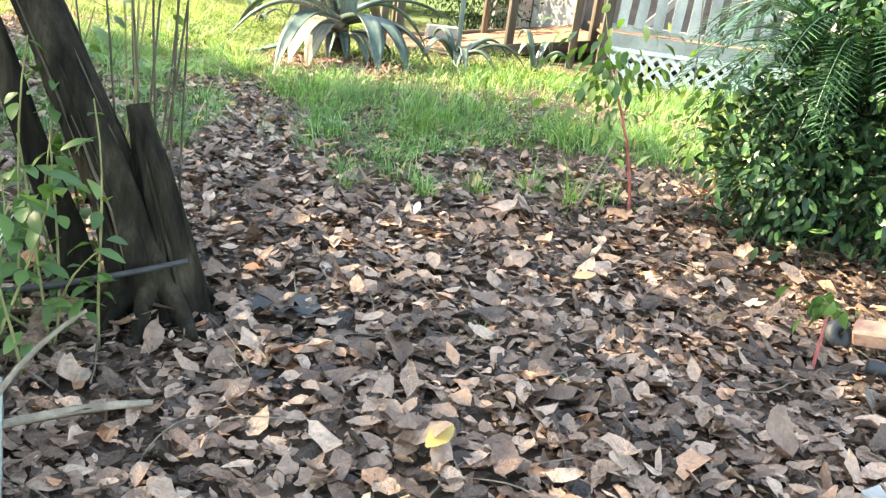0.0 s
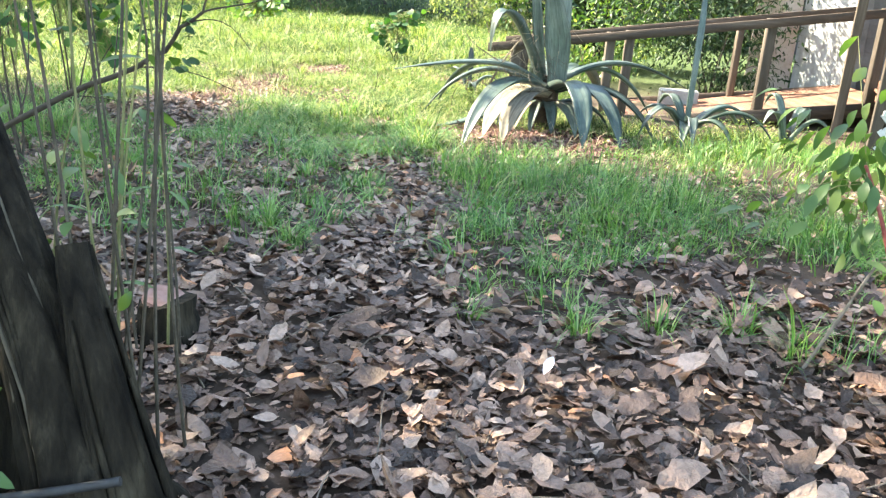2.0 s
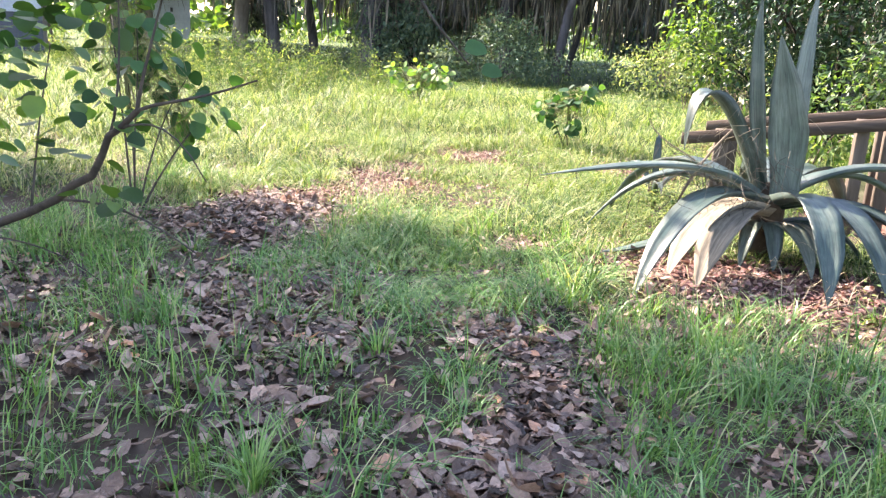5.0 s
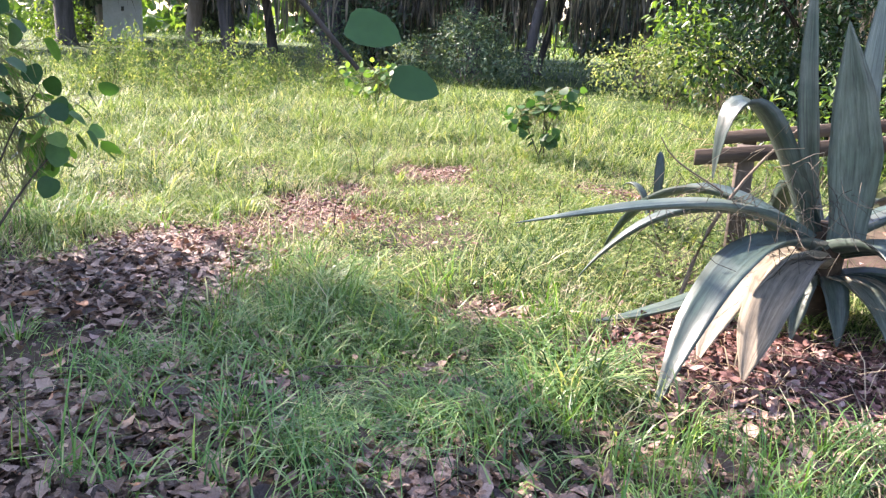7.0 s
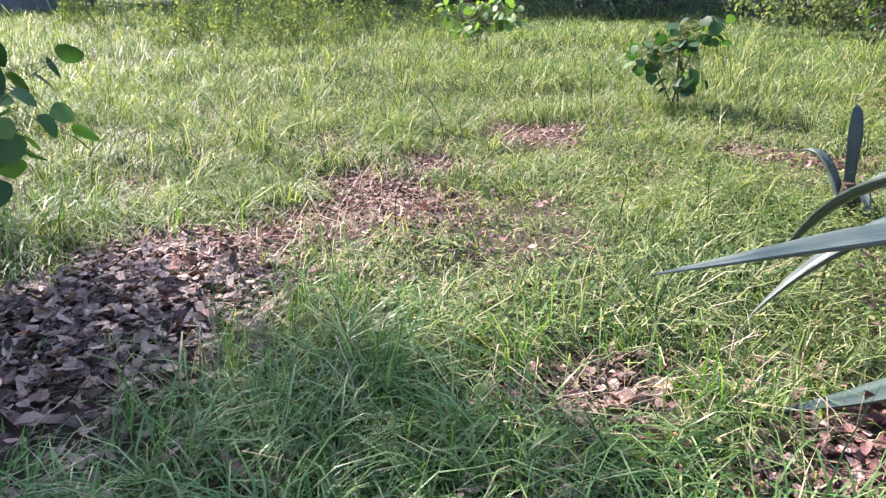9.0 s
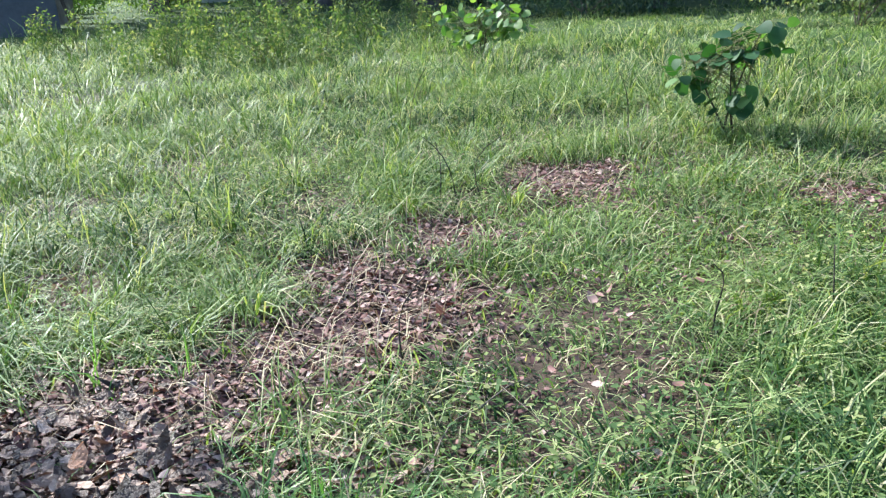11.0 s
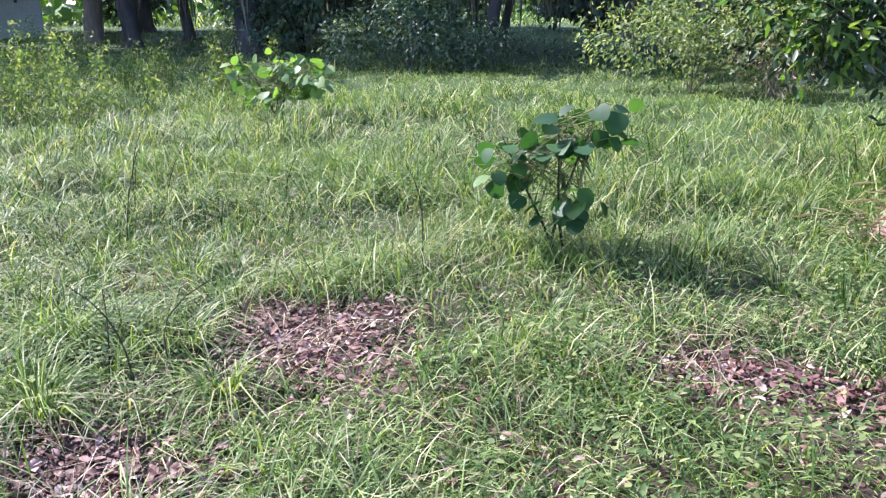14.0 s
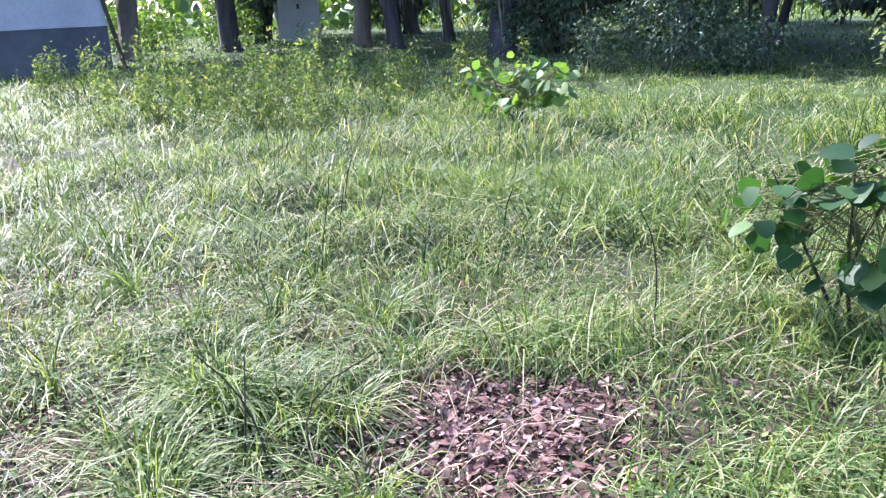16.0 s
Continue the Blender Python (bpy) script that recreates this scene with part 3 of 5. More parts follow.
def tussocks(count, area, keep, height, width, per, material, label):
    """Large fountain-shaped tufts whose long blades arch outwards."""
    x0, x1, y0, y1 = area
    tx, ty = rng.uniform(x0, x1, count), rng.uniform(y0, y1, count)
    ok = (rng.uniform(0, 1, count) < keep(tx, ty)) & ~((tx > HOUSE_X0) & (ty > HOUSE_Y0))
    tx, ty = tx[ok], ty[ok]
    n = len(tx)
    k = np.repeat(np.arange(n), per)
    m = len(k)
    a = rng.uniform(0, 2 * np.pi, m)
    lean_a, lean_s = rng.uniform(0, 2 * np.pi, n), rng.uniform(0.0, 0.5, n)
    r = rng.uniform(0, 1, m) ** 0.7 * rng.uniform(0.05, 0.13, n)[k]
    px, py = tx[k] + np.cos(a) * r, ty[k] + np.sin(a) * r
    vx, vy = np.cos(a) + np.cos(lean_a[k]) * lean_s[k] * 2 + rng.normal(0, 0.3, m), np.sin(a) + np.sin(lean_a[k]) * lean_s[k] * 2 + rng.normal(0, 0.3, m)
    h = rng.uniform(*height, n)[k] * rng.uniform(0.55, 1.1, m)
    pos = np.stack([px, py, ground_z(px, py) - 0.005], 1)
    return single("grass_tussock", blades(pos, h, rng.uniform(*width, m), np.arctan2(vy, vx), np.clip(rng.normal(1.7, 0.5, m), 0.4, 2.6)), material, label, "grass", "stuff")


def tussock_keep(x, y):
    margin = patch_of(x, y, RED_PATCHES, 12)
    return np.clip((0.55 - margin) * 3, 0, 1) * np.clip(0.45 + 0.6 * noise2(x, y, 2.4, 51), 0.08, 1) * open_ground(x, y) * np.clip((y - 7.2) * 0.7, 0.1, 1)


tussocks(900, (-9.5, -0.5, 7.2, 14.5), lambda x, y: tussock_keep(x, y) * np.clip(np.hypot((x + 2.9) / 1.6, (y - 10.0) / 2.6) - 0.45, 0.12, 1), (0.2, 0.44), (0.004, 0.009), 46, "grass", "arching tussocks of long green meadow grass")
tussocks(16, (-6.1, -5.2, 10.3, 11.0), lambda x, y: np.ones_like(x), (0.28, 0.42), (0.004, 0.008), 70, "grass", "arching grass clump between two bare patches")
tussocks(170, (-4.5, 2.2, 4.6, 8.2), lambda x, y: np.clip(0.5 + 0.5 * noise2(x, y, 2.6, 33), 0, 1) * np.clip((y - 4.4) * 0.7, 0, 1) * np.clip(1.15 - litter_at(x, y), 0.1, 1), (0.17, 0.32), (0.004, 0.009), 34, "grass_lush", "bright green grass tussocks in the shade")

single("low_weeds", low_weeds(8000), "weed_leaf", "low broad-leaved weeds among the grass", "weeds", "stuff")


for tx, ty, th, tn in ((0.17, 2.8, 0.09, 26), (0.5, 2.5, 0.08, 16), (-1.96, 5.07, 0.24, 70), (-1.61, 4.8, 0.16, 34), (-2.33, 6.15, 0.22, 50), (-0.15, 4.45, 0.22, 44), (0.46, 4.77, 0.24, 60), (-1.7, 4.85, 0.2, 44), (-2.84, 6.63, 0.2, 50), (-2.54, 6.58, 0.16, 36), (-0.6, 4.4, 0.14, 36), (0.15, 4.65, 0.2, 40)):
    a = rng.uniform(0, 2 * np.pi, tn)
    r = rng.uniform(0, 0.07, tn)
    at = np.stack([tx + np.cos(a) * r, ty + np.sin(a) * r, np.full(tn, 0.0)], 1)
    single("grass_tuft", blades(at, th * rng.uniform(0.5, 1.15, tn), rng.uniform(0.004, 0.009, tn), a + rng.normal(0, 0.5, tn), rng.uniform(0.3, 1.9, tn), 4), "grass_lush", "bright green grass tuft growing through dead leaves", "grass", "stuff")


# ---------------------------------------------------------------- dead leaves
def litter_field(count, area, keep, size, lift, fine=True):
    x0, x1, y0, y1 = area
    x, y = rng.uniform(x0, x1, count), rng.uniform(y0, y1, count)
    ok = rng.uniform(0, 1, count) < keep(x, y)
    x, y = x[ok], y[ok]
    n = len(x)
    pos = np.stack([x, y, ground_z(x, y) + rng.uniform(0.0, lift, n)], 1)
    a = rng.uniform(0, 2 * np.pi, n)
    d = np.stack([np.cos(a), np.sin(a), rng.normal(0, 0.1, n)], 1)
    up = np.stack([rng.normal(0, 0.27, n), rng.normal(0, 0.27, n), np.ones(n)], 1)
    L = (size[0] + (size[1] - size[0]) * rng.uniform(0, 1, n) ** 1.7) * np.where(y > 5.7, 0.75, 1)
    return leaves(pos, d, up, L, L * rng.uniform(0.38, 0.75, n), rng.uniform(-0.6, 0.7, n), rng.normal(-0.04, 0.24, n), fine=fine, jag=0.032, light=True)


litter_chunks = []
for fold in range(20):
    litter_chunks += litter_field(3600, (-5.0, 3.6, 0.9, 8.2), lambda x, y: np.clip(np.minimum(1.7 * litter_at(x, y), np.where(y > 5.3, 0.85, 1)), np.where(y < 4.6, 0.6, 0.25 * (y < 8)), 1), (0.028, 0.115), 0.05)
for fold in range(6):
    litter_chunks += litter_field(5000, (-5.4, 0.2, 5.3, 8.5), litter_at, (0.03, 0.12), 0.05)
single("fallen_leaves", litter_chunks, "litter", "thick carpet of curled brown dead leaves", "fallen leaves", "stuff")
small = []
for fold in range(9):
    small += litter_field(1000, (-6.5, 1, 6.5, 12.4), lambda x, y: np.clip(red_at(x, y), 0.2, 1), (0.03, 0.08), 0.04)
    small += litter_field(1100, (-2.4, 0.2, 7.5, 9.4), lambda x, y: red_at(x, y), (0.03, 0.09), 0.04)
    small += litter_field(5200, (-6.2, -2.7, 7.4, 12.2), lambda x, y: np.clip(red_at(x, y), 0.07, 1), (0.018, 0.066), 0.035)
single("fallen_leaves", small, "red_litter", "small reddish-brown dead leaves between the grass", "fallen leaves", "stuff")
outer = litter_field(16000, (-9, 8, -5, 9), lambda x, y: 0.75 * ((np.abs(x) > 3.9) | (y < 1.1)) * np.clip((6.5 - y) * 0.6 + 0.1, 0.05, 1) * np.clip(1.4 - np.hypot(x, y - 2) / 7.5, 0, 1), (0.05, 0.14), 0.04)
outer += litter_field(9000, (-4.6, 3.8, -1.4, 1.3), lambda x, y: np.clip((y + 1.4) / 2.4, 0, 1) * np.clip((4.4 - np.abs(x)) * 0.8, 0, 1), (0.04, 0.12), 0.05)
single("fallen_leaves", outer, "litter", "scattered brown dead leaves round the yard", "fallen leaves", "stuff")
crumbs = []
for fold in range(5):
    crumbs += litter_field(5000, (-4.0, 4, 1.0, 8.0), lambda x, y: np.clip(1.6 * litter_at(x, y), 0, 1), (0.012, 0.04), 0.02, False)
single("leaf_crumbs", crumbs, "litter", "crumbled bits of dead leaves on dark soil", "fallen leaves", "stuff")


def twigs_field(count, area, keep, length):
    out = []
    x0, x1, y0, y1 = area
    while count:
        x, y = rng.uniform(x0, x1), rng.uniform(y0, y1)
        if rng.uniform() > keep(np.array([x]), np.array([y]))[0]:
            continue
        count -= 1
        a, L = rng.uniform(0, np.pi), rng.uniform(*length)
        dx, dy = math.cos(a) * L, math.sin(a) * L
        k = rng.normal(0, 0.15, 2) * L
        out += tube(bezier((x, y, 0.02), (x + dx / 3 - k[0], y + dy / 3 + k[0], 0.05), (x + dx * 2 / 3 + k[1], y + dy * 2 / 3 - k[1], 0.05), (x + dx, y + dy, 0.03), 6), [0.0035, 0.0015], 5)
    return out


single("dry_twigs", twigs_field(330, (-4, 3.5, 1.2, 12), lambda x, y: np.maximum(litter_at(x, y), red_at(x, y)), (0.12, 0.5)), "twig", "thin dry twigs strewn over the dead leaves", "twigs", "stuff")

# the large dead leaves of the yard, one by one
big_leaves = tagged(new("leaf_litter"), "large curled dead leaves on the yard", "fallen leaves")
shapes = []
for i in range(8):
    w = (0.5, 0.46, 0.62, 0.55, 0.42, 0.72, 0.58, 0.5)[i]
    shapes.append(mesh_of("fallen_leaf", leaves(np.array([[-0.5, 0, 0.0]]), np.array([[1.0, 0, 0]]), np.array([[0, 0, 1.0]]), 1.0, w, (0.3, -0.2, 0.5, 0.1, 0.6, 0.25, -0.3, 0.4)[i], (0.1, 0.22, -0.12, 0.25, 0.15, 0.05, 0.2, -0.15)[i], fine=True, jag=0.05), "litter_piece"))
n_big = 0
while n_big < 290:
    x, y = rng.uniform(-1.9, 2.4), rng.uniform(1.7, 5.6)
    if rng.uniform() > litter_at(np.array([x]), np.array([y]))[0]:
        continue
    n_big += 1
    s = 0.09 + 0.09 * rng.uniform() ** 2
    ob = new("fallen_leaf", shapes[n_big % 8])
    ob.parent = big_leaves
    ob.matrix_basis = pose(x, y, 0.05 + rng.uniform(0, 0.03), rng.normal(0, 11), rng.normal(0, 11), rng.uniform(0, 360)) @ Matrix.Diagonal((s, s, s, 1))


# ---------------------------------------------------------------- agave
AGAVE = Vector((-1.43, 9.1, 0))
A_RIGHT, A_FWD = np.array([0.859, 0.512, 0]), np.array([-0.512, 0.859, 0])


def agave_leaf(points, width, n=16, thick=0.022):
    """Fleshy channelled leaf along a bowed line: broad past the base, a long point, real thickness."""
    p = bezier(*points, n=n)
    d = unit(np.gradient(p, axis=0))
    mean = unit(p[-1] - p[0])
    if abs(mean[2]) > 0.8:
        side = unit(A_RIGHT - d * (d @ A_RIGHT)[:, None])
    else:
        side = unit(np.cross(d, np.array([0, 0, 1.0])) + 0.02 * np.cross(mean, np.array([0.3, 0.2, 0.9])))
    up = np.cross(side, d)
    t = np.linspace(0, 1, n)
    w = width * 1.2 * np.interp(t, [0, 0.12, 0.45, 0.75, 0.93, 1], [0.75, 0.72, 1.0, 0.72, 0.25, 0.03])
    th = thick * np.interp(t, [0, 0.3, 1], [1.6, 1.0, 0.12])
    ring = []
    for s, hgt in ((-1, 0.30), (-0.55, 0.06), (0, -0.02), (0.55, 0.06), (1, 0.30)):
        ring.append(p + side * (s * w / 2)[:, None] + up * (hgt * w * 0.55)[:, None])
    for s, hgt in ((0.55, 0.06), (0, -0.02), (-0.55, 0.06)):
        ring.append(p + side * (s * w / 2)[:, None] + up * (hgt * w * 0.55 - th)[:, None])
    v = np.stack(ring, 1)
    k = v.shape[1]
    i = np.arange(n - 1)[:, None] * k
    j = np.arange(k)[None]
    q = (j + 1) % k
    f = np.stack([i + j, i + q, i + k + q, i + k + j], -1).reshape(-1, 4)
    return [(v.reshape(-1, 3), f)]


def local(r, f, u):
    return A_RIGHT * r + A_FWD * f + np.array([0, 0, u])


def rosette_leaf(parent, start, mid1, mid2, tip, width, dead=False):
    ob = part("leaf", agave_leaf([local(*start), local(*mid1), local(*mid2), local(*tip)], width), "agave_dead" if dead else "agave", parent, "withered pale beige leaf" if dead else "")
    n = len(ob.data.vertices) // 8
    shift = rng.uniform(0, 9)
    across = np.tile(np.array([0, 0.25, 0.5, 0.75, 1.0, 0.75, 0.5, 0.25]), n) + shift
    along = np.repeat(np.linspace(0, 1, n), 8) + shift
    for key, values in (("across", across), ("along", along)):
        ob.data.attributes.new(key, "FLOAT", "POINT").data.foreach_set("value", values.astype(np.float32))
    return ob


agave = thing("agave", "large blue-green century plant with drooping fleshy leaves on reddish litter", "agave", at=Matrix.Translation(AGAVE))
part("stem", tube([(0, 0, -0.02), (0, 0, 0.15), (0.01, 0, 0.35), (0, 0.01, 0.5)], [0.12, 0.13, 0.13, 0.07], 12, 0.15), "heart", agave)
# right, forward, up as seen along the path: start, two guides, tip, width
UPRIGHT = [((0.06, -0.10, 0.4), (0.05, -0.14, 0.75), (-0.04, -0.2, 1.0), (-0.15, -0.26, 1.42), 0.21),
           ((0.10, 0.0, 0.42), (0.14, 0.02, 0.8), (0.10, 0.05, 1.2), (0.17, 0.1, 1.72), 0.11),
           ((-0.02, 0.03, 0.42), (-0.10, 0.06, 0.8), (-0.19, 0.05, 1.2), (-0.2, 0.02, 1.68), 0.09),
           ((-0.04, 0.0, 0.42), (-0.30, -0.05, 1.0), (-0.56, -0.1, 1.36), (-0.60, -0.14, 0.70), 0.16)]
SPREAD = [((-0.10, -0.08, 0.45), (-0.45, -0.25, 0.68), (-0.9, -0.5, 0.66), (-1.53, -0.62, 0.57), 0.11),
          ((-0.08, -0.12, 0.42), (-0.55, -0.55, 0.62), (-0.85, -0.9, 0.40), (-1.03, -1.12, 0.0), 0.15),
          ((0.04, -0.14, 0.42), (0.10, -0.60, 0.62), (0.08, -0.90, 0.35), (0.02, -1.08, 0.03), 0.17),
          ((0.08, -0.10, 0.40), (0.28, -0.50, 0.58), (0.36, -0.85, 0.35), (0.38, -1.02, 0.02), 0.16),
          ((0.10, -0.04, 0.45), (0.5, -0.1, 0.75), (0.9, -0.15, 0.68), (1.34, -0.22, 0.44), 0.12),
          ((0.10, 0.02, 0.44), (0.5, 0.05, 0.72), (0.85, 0.05, 0.55), (1.10, 0.0, 0.12), 0.13),
          ((0.08, -0.08, 0.38), (0.45, -0.35, 0.55), (0.70, -0.55, 0.35), (0.84, -0.70, 0.02), 0.13),
          ((-0.10, 0.0, 0.3), (-0.4, -0.1, 0.22), (-0.7, -0.18, 0.05), (-1.15, -0.25, 0.03), 0.11)]
DROOP = [((-0.08, -0.10, 0.36), (-0.40, -0.36, 0.50), (-0.62, -0.56, 0.30), (-0.74, -0.66, 0.02), 0.19),
         ((-0.05, -0.12, 0.34), (-0.36, -0.50, 0.46), (-0.54, -0.74, 0.26), (-0.62, -0.86, 0.02), 0.19)]
BACK = [((0.0, 0.10, 0.42), (0.1, 0.5, 0.75), (0.15, 0.85, 0.55), (0.2, 1.1, 0.1), 0.14),
        ((-0.08, 0.08, 0.42), (-0.45, 0.45, 0.72), (-0.7, 0.7, 0.5), (-0.85, 0.9, 0.08), 0.14),
        ((0.08, 0.08, 0.42), (0.5, 0.5, 0.7), (0.75, 0.7, 0.5), (0.9, 0.85, 0.08), 0.14),
        ((-0.10, 0.04, 0.42), (-0.5, 0.15, 0.66), (-0.85, 0.2, 0.45), (-1.1, 0.25, 0.1), 0.12)]
for row in UPRIGHT + SPREAD + BACK:
    rosette_leaf(agave, *row)
for row in DROOP:
    rosette_leaf(agave, *row, dead=True)
for i in range(8):
    a = -2.95 + i * 0.39 + rng.uniform(-0.12, 0.12)
    L = rng.uniform(0.42, 0.72)
    c, s = math.cos(a), math.sin(a)
    rosette_leaf(agave, (c * 0.1, s * 0.1, 0.24), (c * L * 0.5, s * L * 0.5, 0.34), (c * L * 0.85, s * L * 0.85, 0.2), (c * L * 0.95, s * L * 0.95, 0.015), rng.uniform(0.09, 0.13), dead=i % 4 == 1)


def small_agave(name, at, leaf_rows, label):
    g = thing(name, label, "agave", at=Matrix.Translation(at))
    part("stem", tube([(0, 0, -0.02), (0, 0, 0.1), (0, 0, 0.2)], [0.05, 0.05, 0.03], 8), "heart", g)
    for a, L, rise, droop, w in leaf_rows:
        c, s = math.cos(radians(a)), math.sin(radians(a))
        rosette_leaf(g, (c * 0.03, s * 0.03, 0.12), (c * L * 0.35, s * L * 0.35, 0.15 + rise * 0.6), (c * L * 0.7, s * L * 0.7, 0.12 + rise), (c * L, s * L, max(0.02, 0.12 + rise - droop)), w)
    return g


small_agave("agave", (-0.12, 9.3, 0), [(65, 0.35, 1.25, 0.0, 0.06), (-15, 0.62, 0.38, 0.42, 0.09), (200, 0.6, 0.35, 0.4, 0.08), (-60, 0.5, 0.2, 0.3, 0.09), (-110, 0.55, 0.25, 0.33, 0.09), (150, 0.5, 0.3, 0.3, 0.08), (20, 0.75, 0.28, 0.36, 0.09), (-35, 0.8, 0.34, 0.42, 0.08), (240, 0.45, 0.15, 0.25, 0.1), (100, 0.5, 0.4, 0.3, 0.08)], "smaller blue-green agave with one tall thin leaf beside the ramp")
small_agave("agave", (-2.6, 10.4, 0), [(80, 0.12, 0.42, -0.02, 0.06), (-10, 0.35, 0.2, 0.15, 0.06), (-90, 0.3, 0.12, 0.12, 0.06), (130, 0.3, 0.25, 0.08, 0.05)], "young agave offshoot standing in the sunlit grass")
small_agave("agave", (0.75, 9.45, 0), [(110, 0.3, 0.5, 0.25, 0.08), (30, 0.4, 0.4, 0.35, 0.08), (-40, 0.4, 0.3, 0.3, 0.08), (200, 0.35, 0.35, 0.2, 0.07)], "small agave growing against the porch")
# dry grey moss caught on the agave
tang = []
for k in range(150):
    o = local(-0.42 + rng.normal(0, 0.2), -0.25 + rng.normal(0, 0.13), 0.62 + rng.normal(0, 0.13))
    e = o + np.array([rng.normal(0, 0.1), rng.normal(0, 0.1), -rng.uniform(0.02, 0.28)])
    m = (o + e) / 2 + rng.normal(0, 0.06, 3)
    tang += tube(bezier(o, m, m + rng.normal(0, 0.03, 3), e, 5), [0.002, 0.0012], 3)
single("hanging_moss", tang, "moss", "dry grey moss tangled on the agave leaves", "moss", "stuff", at=Matrix.Translation(AGAVE))
single("fallen_branch", tube(bezier((-0.55, -0.3, 0.1), (-0.5, -0.15, 0.5), (-0.35, -0.05, 0.75), (-0.1, 0.05, 1.0), 8), [0.012, 0.005], 6, 0.1) + tube(bezier((-0.45, -0.12, 0.6), (-0.6, -0.2, 0.7), (-0.7, -0.2, 0.72), (-0.75, -0.25, 0.85), 6), [0.006, 0.003], 5), "twig", "bare brown twig fallen into the agave", "branch", at=Matrix.Translation(AGAVE))


# ---------------------------------------------------------------- ramp, porch and house
RAMP = pose(-2.25, 9.85, 0, 0, 0, 20.4)


def ramp_z(x):
    return max(0.015, 0.12 + (x - 2.96) * 0.165)


def sloped_board(x0, x1, y0, y1, z_at, lift0, lift1):
    """Board with eased edges that follows a slope between two ends."""
    v, f = box(0, x1 - x0, y0, y1, 0, 1, 0.004)[0]
    v = v.copy()
    thick = lift1 - lift0
    for q in v:
        x = x0 + q[0]
        q[2] = z_at(x) + lift0 + thick * q[2]
        q[0] = x
    return [(v, f)]


ramp_way = thing("ramp", "weathered wooden ramp with reddish-brown boards", "ramp", kind="structure", at=RAMP)
x = 1.55
while x < 4.35:
    part("deck_board", sloped_board(x, x + 0.135, 0.06, 1.3, ramp_z, -0.03, rng.uniform(-0.002, 0.003)), "deck", ramp_way)
    x += 0.141
part("edge_beam", sloped_board(1.6, 4.4, 0.02, 0.056, ramp_z, -0.16, -0.012), "weathered", ramp_way)
part("edge_beam", sloped_board(1.6, 4.4, 1.304, 1.34, ramp_z, -0.16, -0.012), "weathered", ramp_way)
for px in (2.98, 4.2):
    for py in (0.08, 1.2):
        part("support_post", box(px - 0.04, px + 0.04, py, py + 0.08, -0.08, ramp_z(px) - 0.034), "upright_wood", ramp_way)


def rail_z(x):
    return 0.59 + x * 0.147


def railing(y, label, posts, x0, drop):
    g = thing("handrail", label, "railing", "ramp handrails", kind="structure", at=RAMP)
    part("rail", sloped_board(x0, 4.4, y - 0.02, y + 0.02, rail_z, -drop, 0.09 - drop), "weathered", g)
    for px, w in posts:
        part("post", box(px - w, px + w, y + 0.024, y + 0.11, -0.06 if px < 1.6 else ramp_z(px) - 0.02, rail_z(px) + 0.086 - drop), "upright_wood", g)
    return g


railing(0.0, "weathered brown wooden handrail sloping up the ramp", ((0.30, 0.05), (1.28, 0.045), (1.48, 0.045), (2.94, 0.05), (4.12, 0.05)), 0.0, 0.0)
railing(1.2, "weathered brown wooden handrail along the back of the ramp", ((0.52, 0.05), (1.75, 0.045), (3.05, 0.035)), 0.28, 0.05)

porch = thing("porch", "weathered wooden porch before the house", "porch", kind="structure")
x = 1.62
while x < 5.2:
    part("deck_board", box(x, x + 0.135, 10.02, 12.4, 0.44, 0.47), "deck", porch, smooth=False)
    x += 0.142
part("edge_beam", box(1.6, 5.3, 9.99, 10.016, 0.30, 0.437), "skirt", porch, "grey painted edge beam", smooth=False)
for px in (1.7, 3.4, 5.1):
    for py in (10.05, 12.2):
        part("support_post", box(px - 0.045, px + 0.045, py, py + 0.09, -0.05, 0.437), "upright_wood", porch, smooth=False)
single("porch_post", box(1.49, 1.59, 9.95, 10.05, -0.02, 2.66), "upright_wood", "square weathered porch post", "post", "structure", smooth=False)
single("porch_post", box(1.22, 1.31, 10.6, 10.69, -0.02, 2.9), "upright_wood", "square weathered post at the head of the ramp", "post", "structure", smooth=False)

fence = thing("picket_fence", "white painted picket panel on the porch edge", "fence", kind="structure")
px = 1.70
while px < 5.2:
    tilt = rng.uniform(-1.5, 1.5)
    part("picket", turned(box(-0.06, 0.06, -0.012, 0.012, 0, 1.0), pose(px, 9.985, 0.63, 0, 0.5 + tilt, 0)), "white", fence, smooth=False)
    px += rng.uniform(0.195, 0.215)
part("bottom_rail", box(1.6, 5.3, 10.0, 10.045, 0.585, 0.66), "white", fence, smooth=False)
part("top_rail", box(1.6, 5.3, 10.0, 10.045, 1.45, 1.53), "white", fence, smooth=False)
part("brace", turned(box(-0.04, 0.04, -0.01, 0.01, 0, 1.2), pose(2.0, 10.06, 0.68, 0, 42, 0)), "white", fence, smooth=False)
single("porch_skirting", box(1.6, 5.3, 9.955, 9.985, 0.40, 0.565), "skirt", "pale grey board under the porch fence", "skirting", "structure", smooth=False)

